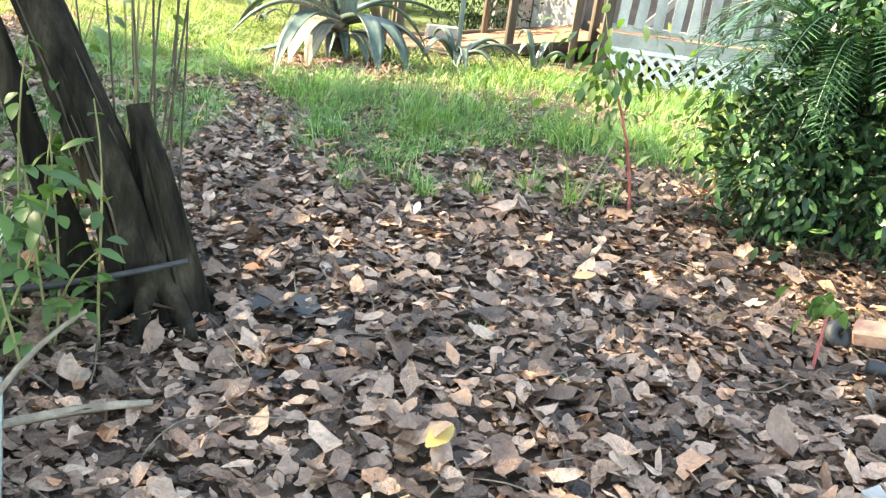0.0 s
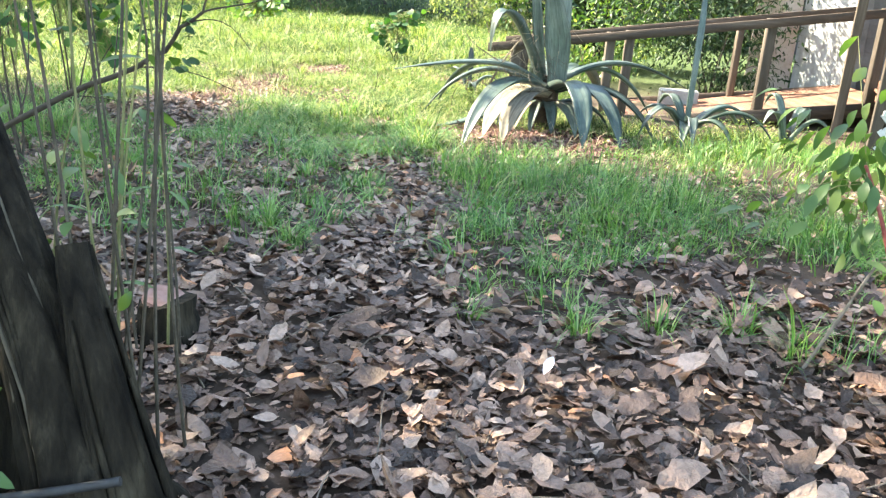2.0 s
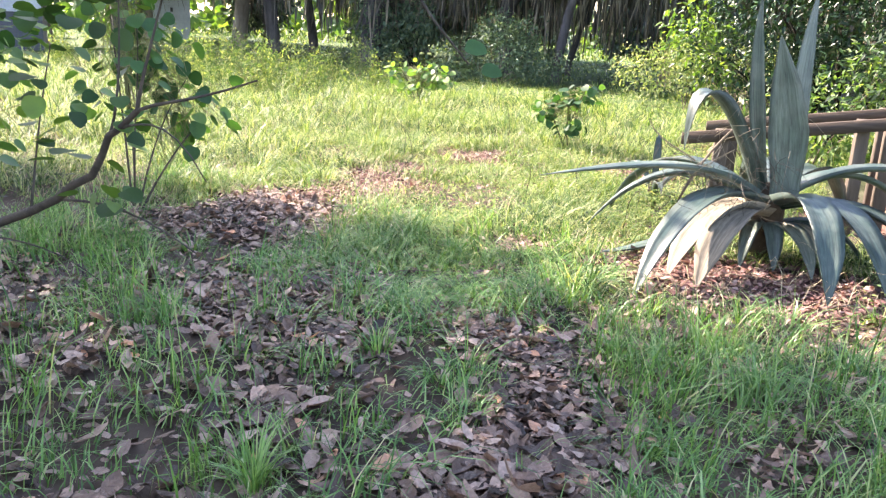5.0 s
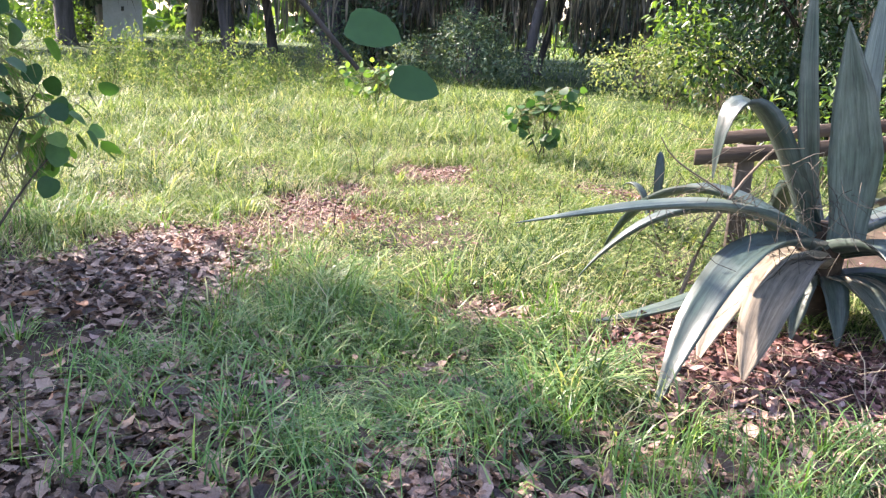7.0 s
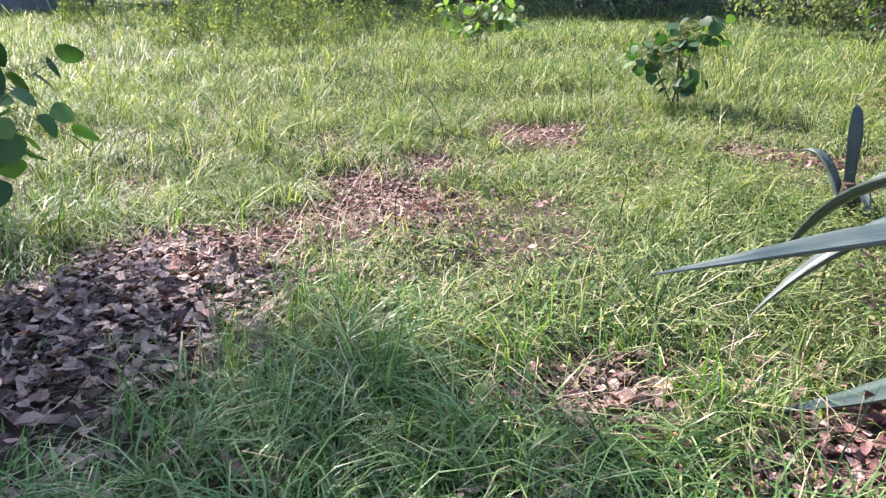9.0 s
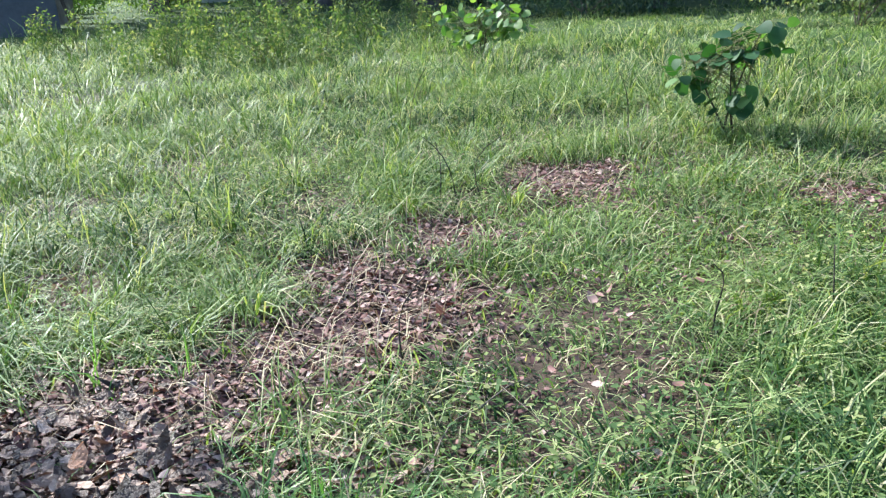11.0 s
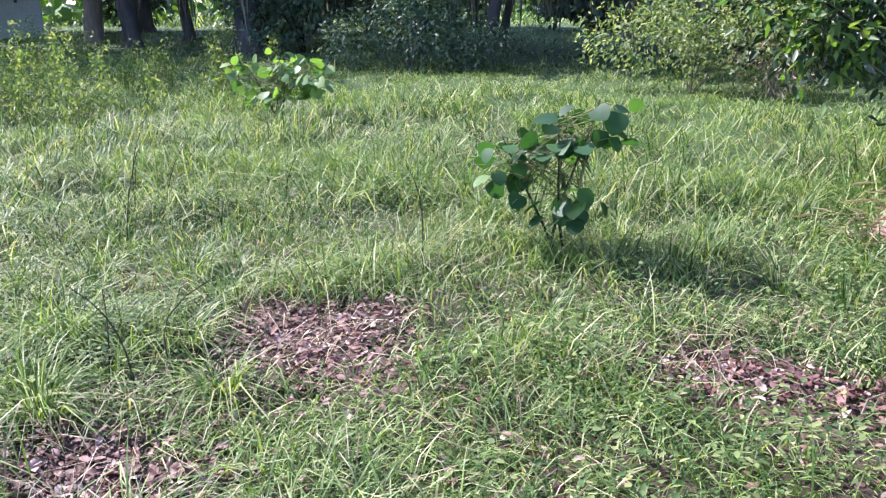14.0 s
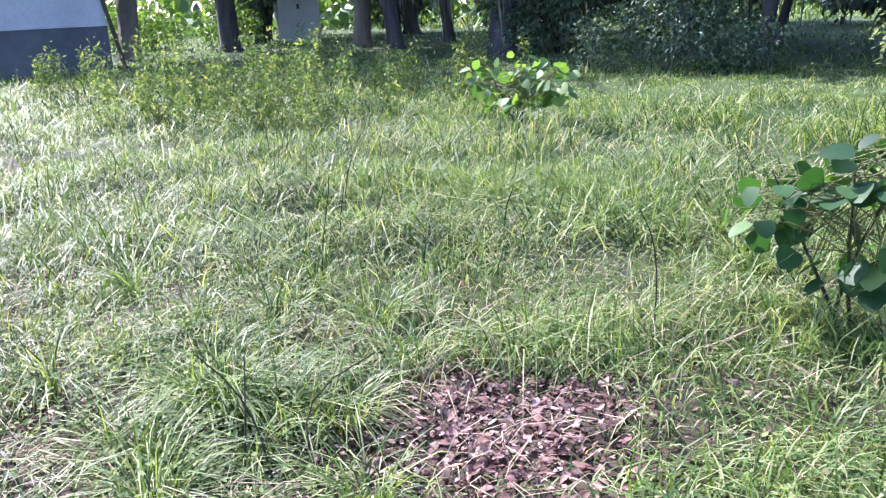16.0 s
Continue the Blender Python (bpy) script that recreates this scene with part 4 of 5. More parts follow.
lattice = thing("lattice_panel", "white diagonal lattice skirting under the porch", "lattice", kind="structure")
LX0, LX1, LZ0, LZ1 = 1.56, 5.3, -0.03, 0.40
for sg in (1, -1):
    s0 = LX0 - 0.5
    while s0 < LX1 + 0.5:
        pts = []
        for z in (LZ0, LZ1):
            pts.append((s0 + sg * (z - LZ0), z))
        (xa, za), (xb, zb) = pts
        lo, hi = sorted((xa, xb))
        if hi > LX0 and lo < LX1:
            def at_x(xq):
                return za + (xq - xa) * (zb - za) / (xb - xa)
            a = (min(max(xa, LX0), LX1), 0)
            b = (min(max(xb, LX0), LX1), 0)
            a, b = (a[0], at_x(a[0])), (b[0], at_x(b[0]))
            L = math.hypot(b[0] - a[0], b[1] - a[1])
            if L > 0.03:
                ang = math.degrees(math.atan2(b[1] - a[1], b[0] - a[0]))
                part("lath", turned(box(0, L, -0.003, 0.003, -0.024, 0.024, 0), pose(a[0], 9.955 + 0.007 * sg, a[1], 0, -ang, 0)), "lattice", lattice, smooth=False)
        s0 += 0.15
part("frame_rail", box(LX0, LX1, 9.93, 9.944, 0.355, 0.405), "lattice", lattice, smooth=False)
single("thin_pole", tube([(2.66, 9.88, -0.03), (2.6, 9.87, 0.5), (2.5, 9.86, 1.3), (2.42, 9.85, 1.9)], [0.012, 0.011, 0.010], 8), "pale_bark", "thin pale pole leaning before the lattice", "pole")

house = thing("house", "white single-storey house with mildewed siding behind the porch", "house", kind="structure")


def siding(x0, x1, y, z0, z1, material):
    z = z0
    while z < z1:
        part("siding_board", turned(box(0, x1 - x0, 0, 0.02, 0, 0.16, 0.003), pose(x0, y, z, -4, 0, 0)), material, house, smooth=False)
        z += 0.155


siding(1.56, 7.0, 12.45, 0.3, 2.7, "brown_siding")
part("wall", box(1.5, 7.0, 12.48, 12.64, -0.05, 2.8), "siding", house, smooth=False)
part("entry_wall", turned(box(0, 0.84, 0, 0.1, -0.05, 2.8), pose(0.86, 13.0, 0, 0, 0, -40)), "white", house, "sunlit white wall beside the entry", smooth=False)
part("stained_wall", box(0.30, 0.84, 13.0, 13.1, -0.05, 2.8), "siding", house, "pale wall with pinkish brown stains", smooth=False)
part("side_wall", box(0.3, 0.42, 13.11, 18, -0.05, 2.8), "brown_siding", house, smooth=False)
part("back_wall", box(1.1, 7.0, 17.88, 18, -0.05, 2.8), "brown_siding", house, smooth=False)
part("far_wall", box(6.88, 7.0, 12.64, 17.88, -0.05, 2.8), "brown_siding", house, smooth=False)
part("corner_board", box(1.46, 1.56, 12.39, 12.47, -0.05, 2.8), "brown_siding", house, smooth=False)
part("roof", [(np.array([(0.6, 9.7, 2.6), (7.4, 9.7, 2.6), (7.4, 15.2, 4.6), (0.6, 15.2, 4.6), (0.6, 18.5, 2.8), (7.4, 18.5, 2.8), (0.6, 9.7, 2.7), (7.4, 9.7, 2.7), (7.4, 15.2, 4.7), (0.6, 15.2, 4.7), (0.6, 18.5, 2.9), (7.4, 18.5, 2.9)]), np.array([(3, 2, 1, 0), (2, 3, 4, 5), (6, 7, 8, 9), (9, 8, 11, 10), (0, 1, 7, 6), (5, 4, 10, 11)]))], "roof", house, smooth=False)
single("storage_box", turned(box(2.15, 2.6, 1.0, 1.15, 0.01, 0.2, 0.015), RAMP), "skirt", "grey plastic box standing on the ramp", "box", smooth=False)


# ---------------------------------------------------------------- plants
def crown_points(n, lumps, skin=0.55):
    """Points in a crown made of lumps (x, y, z, rx, ry, rz), most of them near the skin."""
    lumps = np.asarray(lumps, float)
    vol = lumps[:, 3] * lumps[:, 4] * lumps[:, 5]
    k = rng.choice(len(lumps), n, p=vol ** 0.75 / (vol ** 0.75).sum())
    d = unit(rng.normal(0, 1, (n, 3)))
    r = rng.uniform(skin ** 2, 1, n) ** 0.5 * (1 + 0.12 * rng.normal(0, 1, n))
    return lumps[k, :3] + d * r[:, None] * lumps[k, 3:6], d


def foliage(n, lumps, size, ratio, droop=0.4, cluster=1, skin=0.55, blunt=False, fine=False, spread=None, lowest=0.03):
    m = max(1, n // cluster)
    p, d = crown_points(m, lumps, skin)
    p, d = np.repeat(p, cluster, 0), np.repeat(d, cluster, 0)
    k = len(p)
    p = p + rng.normal(0, spread if spread else size[1] * 0.6, (k, 3)) * (cluster > 1)
    v = unit(d + rng.normal(0, 0.8, (k, 3)) + np.array([0, 0, -droop]))
    up = unit(np.array([0, 0, 1.0]) + d * 0.5 + rng.normal(0, 0.5, (k, 3)))
    L = rng.uniform(*size, k)
    p[:, 2] = np.maximum(p[:, 2], lowest + L * 0.7)
    return leaves(p, v, up, L, L * ratio, 0.2, rng.normal(-0.1, 0.15, k), blunt, fine)


def limbs(base, tops, r0, sides=7, bow=0.25):
    out = []
    for t in tops:
        b, t = np.asarray(base, float), np.asarray(t, float)
        k = (t - b)
        out += tube(bezier(b, b + k * np.array([0.2, 0.2, 0.4]) + rng.normal(0, bow * 0.15, 3), b + k * np.array([0.6, 0.6, 0.75]) + rng.normal(0, bow * 0.2, 3), t, 8), [r0, r0 * 0.65, r0 * 0.3], sides, 0.08)
    return out


def tree(name, at, height, radius, label, first=3.0, leaf="hazy_far_leaf", n=5000, size=(0.16, 0.34), moss=0, trunk=0.25, group="", bark="bark", lean=(0, 0), lumps=None):
    g = thing(name, label, "tree", group, Matrix.Translation(at))
    top = height * 0.72
    part("trunk", tube([(0, 0, -0.1), (0.02, 0, 0.25), (lean[0] * 0.3, lean[1] * 0.3, first * 0.6), (lean[0] * 0.7, lean[1] * 0.7, first * 1.1), (lean[0], lean[1], top)], [trunk * 1.6, trunk, trunk * 0.9, trunk * 0.75, trunk * 0.3], 12, 0.14), bark, g)
    spread_out = lumps is None
    lumps = [] if spread_out else lumps
    for i in range(11 if spread_out else 0):
        a = i * 2.4 + rng.uniform(-0.4, 0.4)
        rr = radius * rng.uniform(0.25, 0.75)
        lumps.append((lean[0] + math.cos(a) * rr, lean[1] + math.sin(a) * rr, rng.uniform(first + radius * 0.25, height - radius * 0.2), radius * rng.uniform(0.3, 0.5), radius * rng.uniform(0.3, 0.5), radius * rng.uniform(0.2, 0.36)))
    for q in lumps[:7]:
        part("limb", limbs((lean[0] * 0.6, lean[1] * 0.6, first * rng.uniform(0.7, 1.1)), [q[:3]], trunk * 0.45), bark, g)
    part("crown", foliage(n, lumps, size, 0.5, 0.5, 6, 0.35, spread=0.28), leaf, g)
    if moss:
        a = rng.uniform(0, 2 * np.pi, moss)
        r = radius * rng.uniform(0.3, 1.0, moss)
        z0 = first + rng.uniform(-0.4, 2.6, moss)
        L = rng.uniform(0.4, 2.0, moss)
        L = np.minimum(L, z0 - 0.35)
        mid = np.stack([lean[0] + np.cos(a) * r, lean[1] + np.sin(a) * r, z0], 1)
        k = np.repeat(np.arange(moss), 7)
        p = mid[k] + rng.normal(0, 0.2, (len(k), 3))
        d = np.stack([rng.normal(0, 0.12, len(k)), rng.normal(0, 0.12, len(k)), -np.ones(len(k))], 1)
        u = unit(np.stack([rng.normal(0, 1, len(k)), rng.normal(0, 1, len(k)), np.zeros(len(k))], 1))
        part("hanging_moss", leaves(p, d, u, L[k] * rng.uniform(0.5, 1.0, len(k)), rng.uniform(0.03, 0.1, len(k)), 0.3), "moss", g, "curtains of grey-brown hanging moss")
        tagged(g.children[-1], kind="stuff")
    return g


def shrub(name, at, lumps, n, size, ratio, leaf, label, stems=6, stem_r=0.012, bark="twig", droop=0.4, cluster=3, category="shrub", group="", fine=False, skin=0.5, spread=None, blunt=False):
    g = thing(name, label, category, group, Matrix.Translation(at))
    for i in range(stems):
        q = lumps[i % len(lumps)]
        t = (q[0] + rng.normal(0, 0.3) * q[3], q[1] + rng.normal(0, 0.3) * q[4], q[2] + rng.uniform(-0.1, 0.6) * q[5])
        part("stem", limbs((rng.normal(0, 0.04), rng.normal(0, 0.04), -0.03), [t], stem_r, 6), bark, g)
    part("crown", foliage(n, lumps, size, ratio, droop, cluster, skin, blunt, fine, spread), leaf, g)
    return g


def round_sapling(name, at, lumps, n, label, size=(0.09, 0.14), stems=3, category="sapling", leaf="round_leaf_piece"):
    """Young tree with large round leaves that hang from thin stalks."""
    g = thing(name, label, category, "", Matrix.Translation(at))
    tips = []
    for i in range(stems):
        q = lumps[i % len(lumps)]
        t = np.array((q[0], q[1], q[2] + 0.6 * q[5]))
        part("stem", limbs((rng.normal(0, 0.02), rng.normal(0, 0.02), -0.02), [t], 0.009, 6), "dark_twig", g)
        tips.append(t)
    p, d = crown_points(n, lumps, 0.3)
    v = unit(np.stack([d[:, 0], d[:, 1], np.full(n, -0.55)], 1) + rng.normal(0, 0.35, (n, 3)))
    up = unit(np.stack([d[:, 0] * 0.6, d[:, 1] * 0.6, np.full(n, 0.9)], 1) + rng.normal(0, 0.45, (n, 3)))
    L = rng.uniform(*size, n)
    for i in range(n):
        part("leaf", leaves(p[i:i + 1], v[i:i + 1], up[i:i + 1], L[i], L[i] * 0.98, 0.12, -0.06, True, True), leaf, g)
    stalks = []
    for i in range(n):
        o = tips[i % stems] * rng.uniform(0.45, 0.95)
        stalks += tube(bezier(o, (o + p[i]) / 2 + np.array([0, 0, 0.05]), (o + 2 * p[i]) / 3 + np.array([0, 0, 0.05]), p[i], 4), [0.0028, 0.0016], 4)
    tagged(part("stalk", stalks, "green_stem", g), kind="stuff")
    return g


M["round_leaf_piece"] = leaf_material("round_leaf_piece", [(0.0, (0.022, 0.06, 0.025)), (0.5, (0.042, 0.105, 0.04)), (0.85, (0.075, 0.16, 0.055)), (1.0, (0.13, 0.22, 0.07))], 0.5, 0.4, (1.3, 1.5, 0.4), by_object=True, grain=30, spec=0.3)

M["pale_round_leaf"] = leaf_material("pale_round_leaf", [(0.0, (0.05, 0.12, 0.04)), (0.5, (0.11, 0.21, 0.07)), (1.0, (0.22, 0.32, 0.1))], 0.45, 0.45, (1.3, 1.4, 0.4), by_object=True, grain=30)

# the young round-leaved trees in the meadow
round_sapling("sapling", (-4.45, 12.65, 0), [(-0.3, -0.05, 0.52, 0.18, 0.17, 0.17), (-0.02, 0, 0.58, 0.2, 0.18, 0.18), (0.17, 0.05, 0.72, 0.17, 0.15, 0.15), (-0.22, 0.05, 0.36, 0.2, 0.18, 0.1), (0.04, 0, 0.32, 0.2, 0.18, 0.12)], 100, "young tree with large round green leaves in tall grass", (0.075, 0.12))
round_sapling("sapling", (-9.1, 16.3, 0), [(-0.5, 0, 0.5, 0.3, 0.3, 0.18), (0.1, 0, 0.55, 0.35, 0.3, 0.2), (0.5, 0, 0.5, 0.25, 0.3, 0.18), (0.0, 0, 0.28, 0.5, 0.3, 0.14)], 140, "spreading low plant with broad light green leaves in the meadow", (0.08, 0.14), 4, leaf="pale_round_leaf")

# thicket of the round-leaved tree beside the path
round_sapling("sapling", (-5.2, 7.15, 0), [(0.1, 0.4, 0.75, 0.28, 0.3, 0.3), (-0.05, 0.1, 1.15, 0.4, 0.35, 0.3), (-0.5, 0.2, 1.45, 0.45, 0.4, 0.3), (-0.25, 0.15, 0.8, 0.35, 0.35, 0.3), (0.12, 0.5, 0.5, 0.2, 0.25, 0.2)], 165, "bushy round-leaved young tree at the edge of the shade", (0.09, 0.13), 5)
round_sapling("sapling", (-3.95, 5.35, 0), [(0.05, 0, 0.95, 0.22, 0.25, 0.3), (-0.1, 0, 1.35, 0.38, 0.3, 0.22), (-0.35, 0.1, 0.7, 0.25, 0.25, 0.25)], 95, "slender round-leaved young tree in the shade", (0.06, 0.09), 3)
leaning = thing("leaning_branch", "dark crooked leaning branch with small round leaves", "branch")
low = bezier((-4.3, 5.02, -0.02), (-3.75, 5.0, 0.33), (-3.2, 4.98, 0.62), (-2.69, 4.98, 0.78), 10)
high = bezier((-2.69, 4.98, 0.78), (-2.5, 4.97, 0.9), (-2.4, 4.96, 1.02), (-2.26, 4.94, 1.1), 7)
main = np.concatenate([low, high[1:]]) + rng.normal(0, 0.008, (16, 3))
part("bough", tube(main, [0.022, 0.015, 0.008], 8, 0.12), "dark_twig", leaning)
for a, b, c, r in ((15, (-2.2, 4.94, 1.25), (-2.12, 4.96, 1.5), 0.006), (15, (-2.05, 4.93, 1.14), (-1.8, 4.93, 1.22), 0.006), (14, (-2.1, 4.92, 1.12), (-1.98, 4.93, 0.95), 0.004), (12, (-2.4, 5.0, 1.1), (-2.42, 5.02, 1.4), 0.006), (9, (-2.4, 5.0, 0.83), (-2.12, 5.01, 0.72), 0.005), (6, (-2.85, 5.05, 0.6), (-2.7, 5.1, 0.5), 0.004), (8, (-2.86, 5.02, 0.98), (-2.8, 5.05, 1.25), 0.005), (4, (-3.5, 5.06, 0.7), (-3.52, 5.1, 1.2), 0.006)):
    part("twig", tube(bezier(main[a], (main[a] + np.array(b)) / 2 + rng.normal(0, 0.015, 3), b, c, 8), [r, r * 0.4], 6), "dark_twig", leaning)
p, d = crown_points(190, [(-2.5, 4.97, 1.02, 0.2, 0.16, 0.14), (-2.85, 5.02, 1.2, 0.3, 0.2, 0.16), (-2.5, 5.02, 1.42, 0.4, 0.25, 0.14), (-3.5, 5.15, 1.3, 0.4, 0.3, 0.25), (-2.45, 4.97, 0.86, 0.18, 0.12, 0.06)], 0.1)
v = unit(np.stack([d[:, 0], d[:, 1], np.full(len(p), -0.2)], 1) + rng.normal(0, 0.3, p.shape))
L = rng.uniform(0.045, 0.075, len(p))
part("leaves", leaves(p, v, unit(np.array([[0, 0, 1.0]]) + rng.normal(0, 0.25, p.shape)), L, L * 0.95, 0.1, -0.05, True, True), "dark_round_leaf", leaning)


M["shoot_bark"] = rough_material("shoot_bark", [(0.3, (0.035, 0.031, 0.024)), (0.7, (0.11, 0.094, 0.072))], 14, 0.9, bumped=0.4)


def upright_stems(name, label, at, count, spread, height, leaf_n, mat, category="shrub", sway=0.16, leaf_w=0.03):
    g = thing(name, label, category, at=Matrix.Translation(at))
    for i in range(count):
        b = np.array([rng.normal(0, spread), rng.normal(0, spread), -0.02])
        t = b + np.array([rng.normal(0, sway), rng.normal(0, sway * 0.75), rng.uniform(*height)])
        part("stem", tube(bezier(b, b + (t - b) * 0.35 + rng.normal(0, 0.04, 3), b + (t - b) * 0.7 + rng.normal(0, 0.06, 3), t, 8), [0.0055, 0.0025], 6), mat if i % 5 else "green_stem", g)
        if leaf_n:
            s = rng.uniform(0.15, 1.0, leaf_n)[:, None]
            p = b + (t - b) * s + rng.normal(0, 0.02, (leaf_n, 3))
            v = unit(np.stack([rng.normal(0, 1, leaf_n), rng.normal(0, 1, leaf_n), rng.uniform(-0.5, 0.2, leaf_n)], 1))
            part("leaves", leaves(p, v, unit(np.array([[0, 0, 1.0]]) + rng.normal(0, 0.3, (leaf_n, 3))), rng.uniform(0.05, 0.11, leaf_n), leaf_w, 0.2, -0.2, fine=True), "shrub_leaf", g)
    return g


# the old leaning trunk at the edge of the yard, with shoots round it
old = thing("old_tree", "old leaning dark trunk with ridged bark and dead shoots", "tree", at=Matrix.Translation((-1.0, 2.68, 0)))
part("trunk", tube(bezier((0.02, 0.0, -0.06), (-0.1, 0.03, 0.45), (-0.32, 0.1, 0.8), (-0.9, 0.2, 1.9), 14), [0.13, 0.085, 0.068, 0.062], 30, 0.2), "bark", old)
part("trunk", tube(bezier((0.1, 0.05, -0.06), (0.04, 0.05, 0.25), (-0.02, 0.04, 0.5), (-0.1, 0.1, 0.72), 10), [0.10, 0.07, 0.055, 0.035], 24, 0.25), "bark", old, "broken dark side trunk")
part("trunk", tube(bezier((-0.25, 0.05, -0.06), (-0.4, 0.08, 0.4), (-0.55, 0.05, 0.9), (-1.0, 0.1, 2.0), 10), [0.07, 0.045, 0.04, 0.03], 9, 0.25), "bark", old)
part("limb", tube(bezier((-0.85, 0.19, 1.8), (-1.1, 0.25, 2.4), (-1.2, 0.3, 3.0), (-1.0, 0.4, 4.2), 8), [0.1, 0.07, 0.04], 9, 0.12), "bark", old)
part("crown", foliage(1600, [(-1.0, 0.2, 4.2, 1.4, 1.2, 0.9), (-1.8, -0.4, 3.9, 1.1, 1.1, 0.8), (-0.3, -0.6, 4.4, 1.0, 1.0, 0.7)], (0.08, 0.14), 0.45, cluster=4, spread=0.16), "glossy", old)
spine = bezier((0.02, 0.0, -0.06), (-0.1, 0.03, 0.45), (-0.32, 0.1, 0.8), (-0.9, 0.2, 1.9), 14)
for i in range(20):
    a0, tw = rng.uniform(-2.6, 0.3), rng.normal(0, 0.5)
    rr = np.interp(np.linspace(0, 1, 14), [0, 0.33, 0.66, 1], [0.14, 0.09, 0.074, 0.066])
    ang = a0 + np.linspace(0, tw, 14) + rng.normal(0, 0.05, 14)
    vine = spine + np.stack([np.cos(ang) * rr, np.sin(ang) * rr, np.zeros(14)], 1)
    part("vine", tube(vine[: rng.integers(8, 15)], [rng.uniform(0.005, 0.012), 0.004], 6, 0.15), "shoot_bark" if i % 5 == 0 else "bark", old)
side_line = bezier((0.1, 0.05, -0.06), (0.04, 0.05, 0.25), (-0.02, 0.04, 0.5), (-0.1, 0.1, 0.72), 10)
for i in range(15):
    ang = rng.uniform(0, 2 * np.pi) + np.linspace(0, rng.normal(0, 0.4), 10)
    rr = np.linspace(0.102, 0.04, 10)
    ridge = side_line + np.stack([np.cos(ang) * rr, np.sin(ang) * rr, rng.normal(0, 0.004, 10)], 1)
    part("bark_ridge", tube(ridge[: rng.integers(6, 11)], [rng.uniform(0.009, 0.018), 0.006], 6, 0.25), "bark", old)
for i in range(9):
    a = rng.uniform(0, 2 * np.pi)
    part("root", tube(bezier((0, 0, 0.16), (math.cos(a) * 0.14, math.sin(a) * 0.14, 0.1), (math.cos(a) * 0.24, math.sin(a) * 0.24, 0.03), (math.cos(a) * 0.27, math.sin(a) * 0.27, -0.05), 6), [0.045, 0.03, 0.012], 7, 0.15), "bark", old)
upright_stems("shoots", "tall thin dry shoots round the old trunk", (-1.17, 2.93, 0), 12, 0.08, (1.3, 2.3), 3, "shoot_bark")
upright_stems("shoots", "thin upright leafy shoots beside the litter", (-1.42, 3.58, 0), 3, 0.06, (1.3, 2.0), 5, "shoot_bark", sway=0.05)
upright_stems("weed", "broad-leaved green weeds at the foot of the old trunk", (-1.34, 2.38, 0), 12, 0.14, (0.3, 0.85), 13, "green_stem", "weed", leaf_w=0.042)
upright_stems("weed", "green weeds in the shade", (-1.6, 2.75, 0), 13, 0.2, (0.35, 1.1), 13, "green_stem", "weed", leaf_w=0.042)

stump = thing("tree_stump", "small cut tree stump with a pinkish top in the litter", "stump", at=Matrix.Translation((-1.56, 3.68, 0)))
part("trunk", tube([(0, 0, -0.05), (0, 0, 0.06), (0.005, 0, 0.12), (0, 0, 0.165)], [0.15, 0.11, 0.1, 0.095], 14, 0.2), "bark", stump)
part("cut_face", tube([(0, 0, 0.155), (0.004, 0, 0.176)], [0.086, 0.083], 14, 0.08), "cut_wood", stump, "pinkish sawn top")

# ---------------------------------------------------------------- unseen trees added for the yard's shade


def canopy(xs, ys, base, top, r):
    """Lumps of a wide layered crown, with gaps for flecks of sun."""
    return [(x + rng.normal(0, 0.25), y + rng.normal(0, 0.25), rng.uniform(base, top), r * rng.uniform(0.8, 1.15), r * rng.uniform(0.8, 1.15), 0.7) for x in xs for y in ys]


# Oak added out of view; its crown is laid out to shade the yard.
shade = tree("live_oak", (-10.2, 4.9, 0), 10.5, 5.5, "unseen spreading oak added to shade the yard", 4.2, "oak_leaf", 33000, (0.12, 0.24), 0, 0.45, lumps=canopy((-6.4, -4.5), (-3.2, -1.4, 0.4, 1.9, 2.9), 5.4, 7.4, 1.3) + canopy((-1.4, 0.2, 1.5), (-1.5, -0.1, 1.2), 5.4, 7.0, 1.25) + canopy((-2.6, -0.6, 1.4, 3.2), (-3.4, -1.6, 0.2, 1.9, 2.3), 5.2, 7.6, 1.3) + canopy((-2.6, -0.6, 1.4, 3.0), (2.9,), 5.2, 6.6, 1.0) + canopy((4.7,), (-2.4, -0.6), 5.2, 6.8, 1.2))
# Added limb out of view; only the twig and its two leaves show.
reach = bezier((0.6, 0.1, 4.2), (3.2, 0.3, 5.2), (6.0, 0.5, 4.0), (7.8, 0.8, 2.5), 12)
part("limb", tube(reach, [0.12, 0.06, 0.018], 8, 0.1), "bark", shade, "unseen low limb added to carry the hanging twig")
drop = bezier(reach[-1], reach[-1] + np.array([0.2, 0, -0.4]), np.array([8.2, 0.6, 1.62]), np.array([8.54, 0.76, 1.26]), 10)
part("limb", tube(drop, [0.012, 0.003], 6), "dark_twig", shade)
for q, sz in (((8.53, 0.75, 1.315), 0.068), ((8.57, 0.79, 1.25), 0.062)):
    part("leaf", leaves(np.array([q]), np.array([[0.8, 0.4, -0.2]]), np.array([[0.4, -0.7, 0.7]]), sz, sz * 0.8, 0.1, -0.05, True, True), "round_leaf_piece", shade)
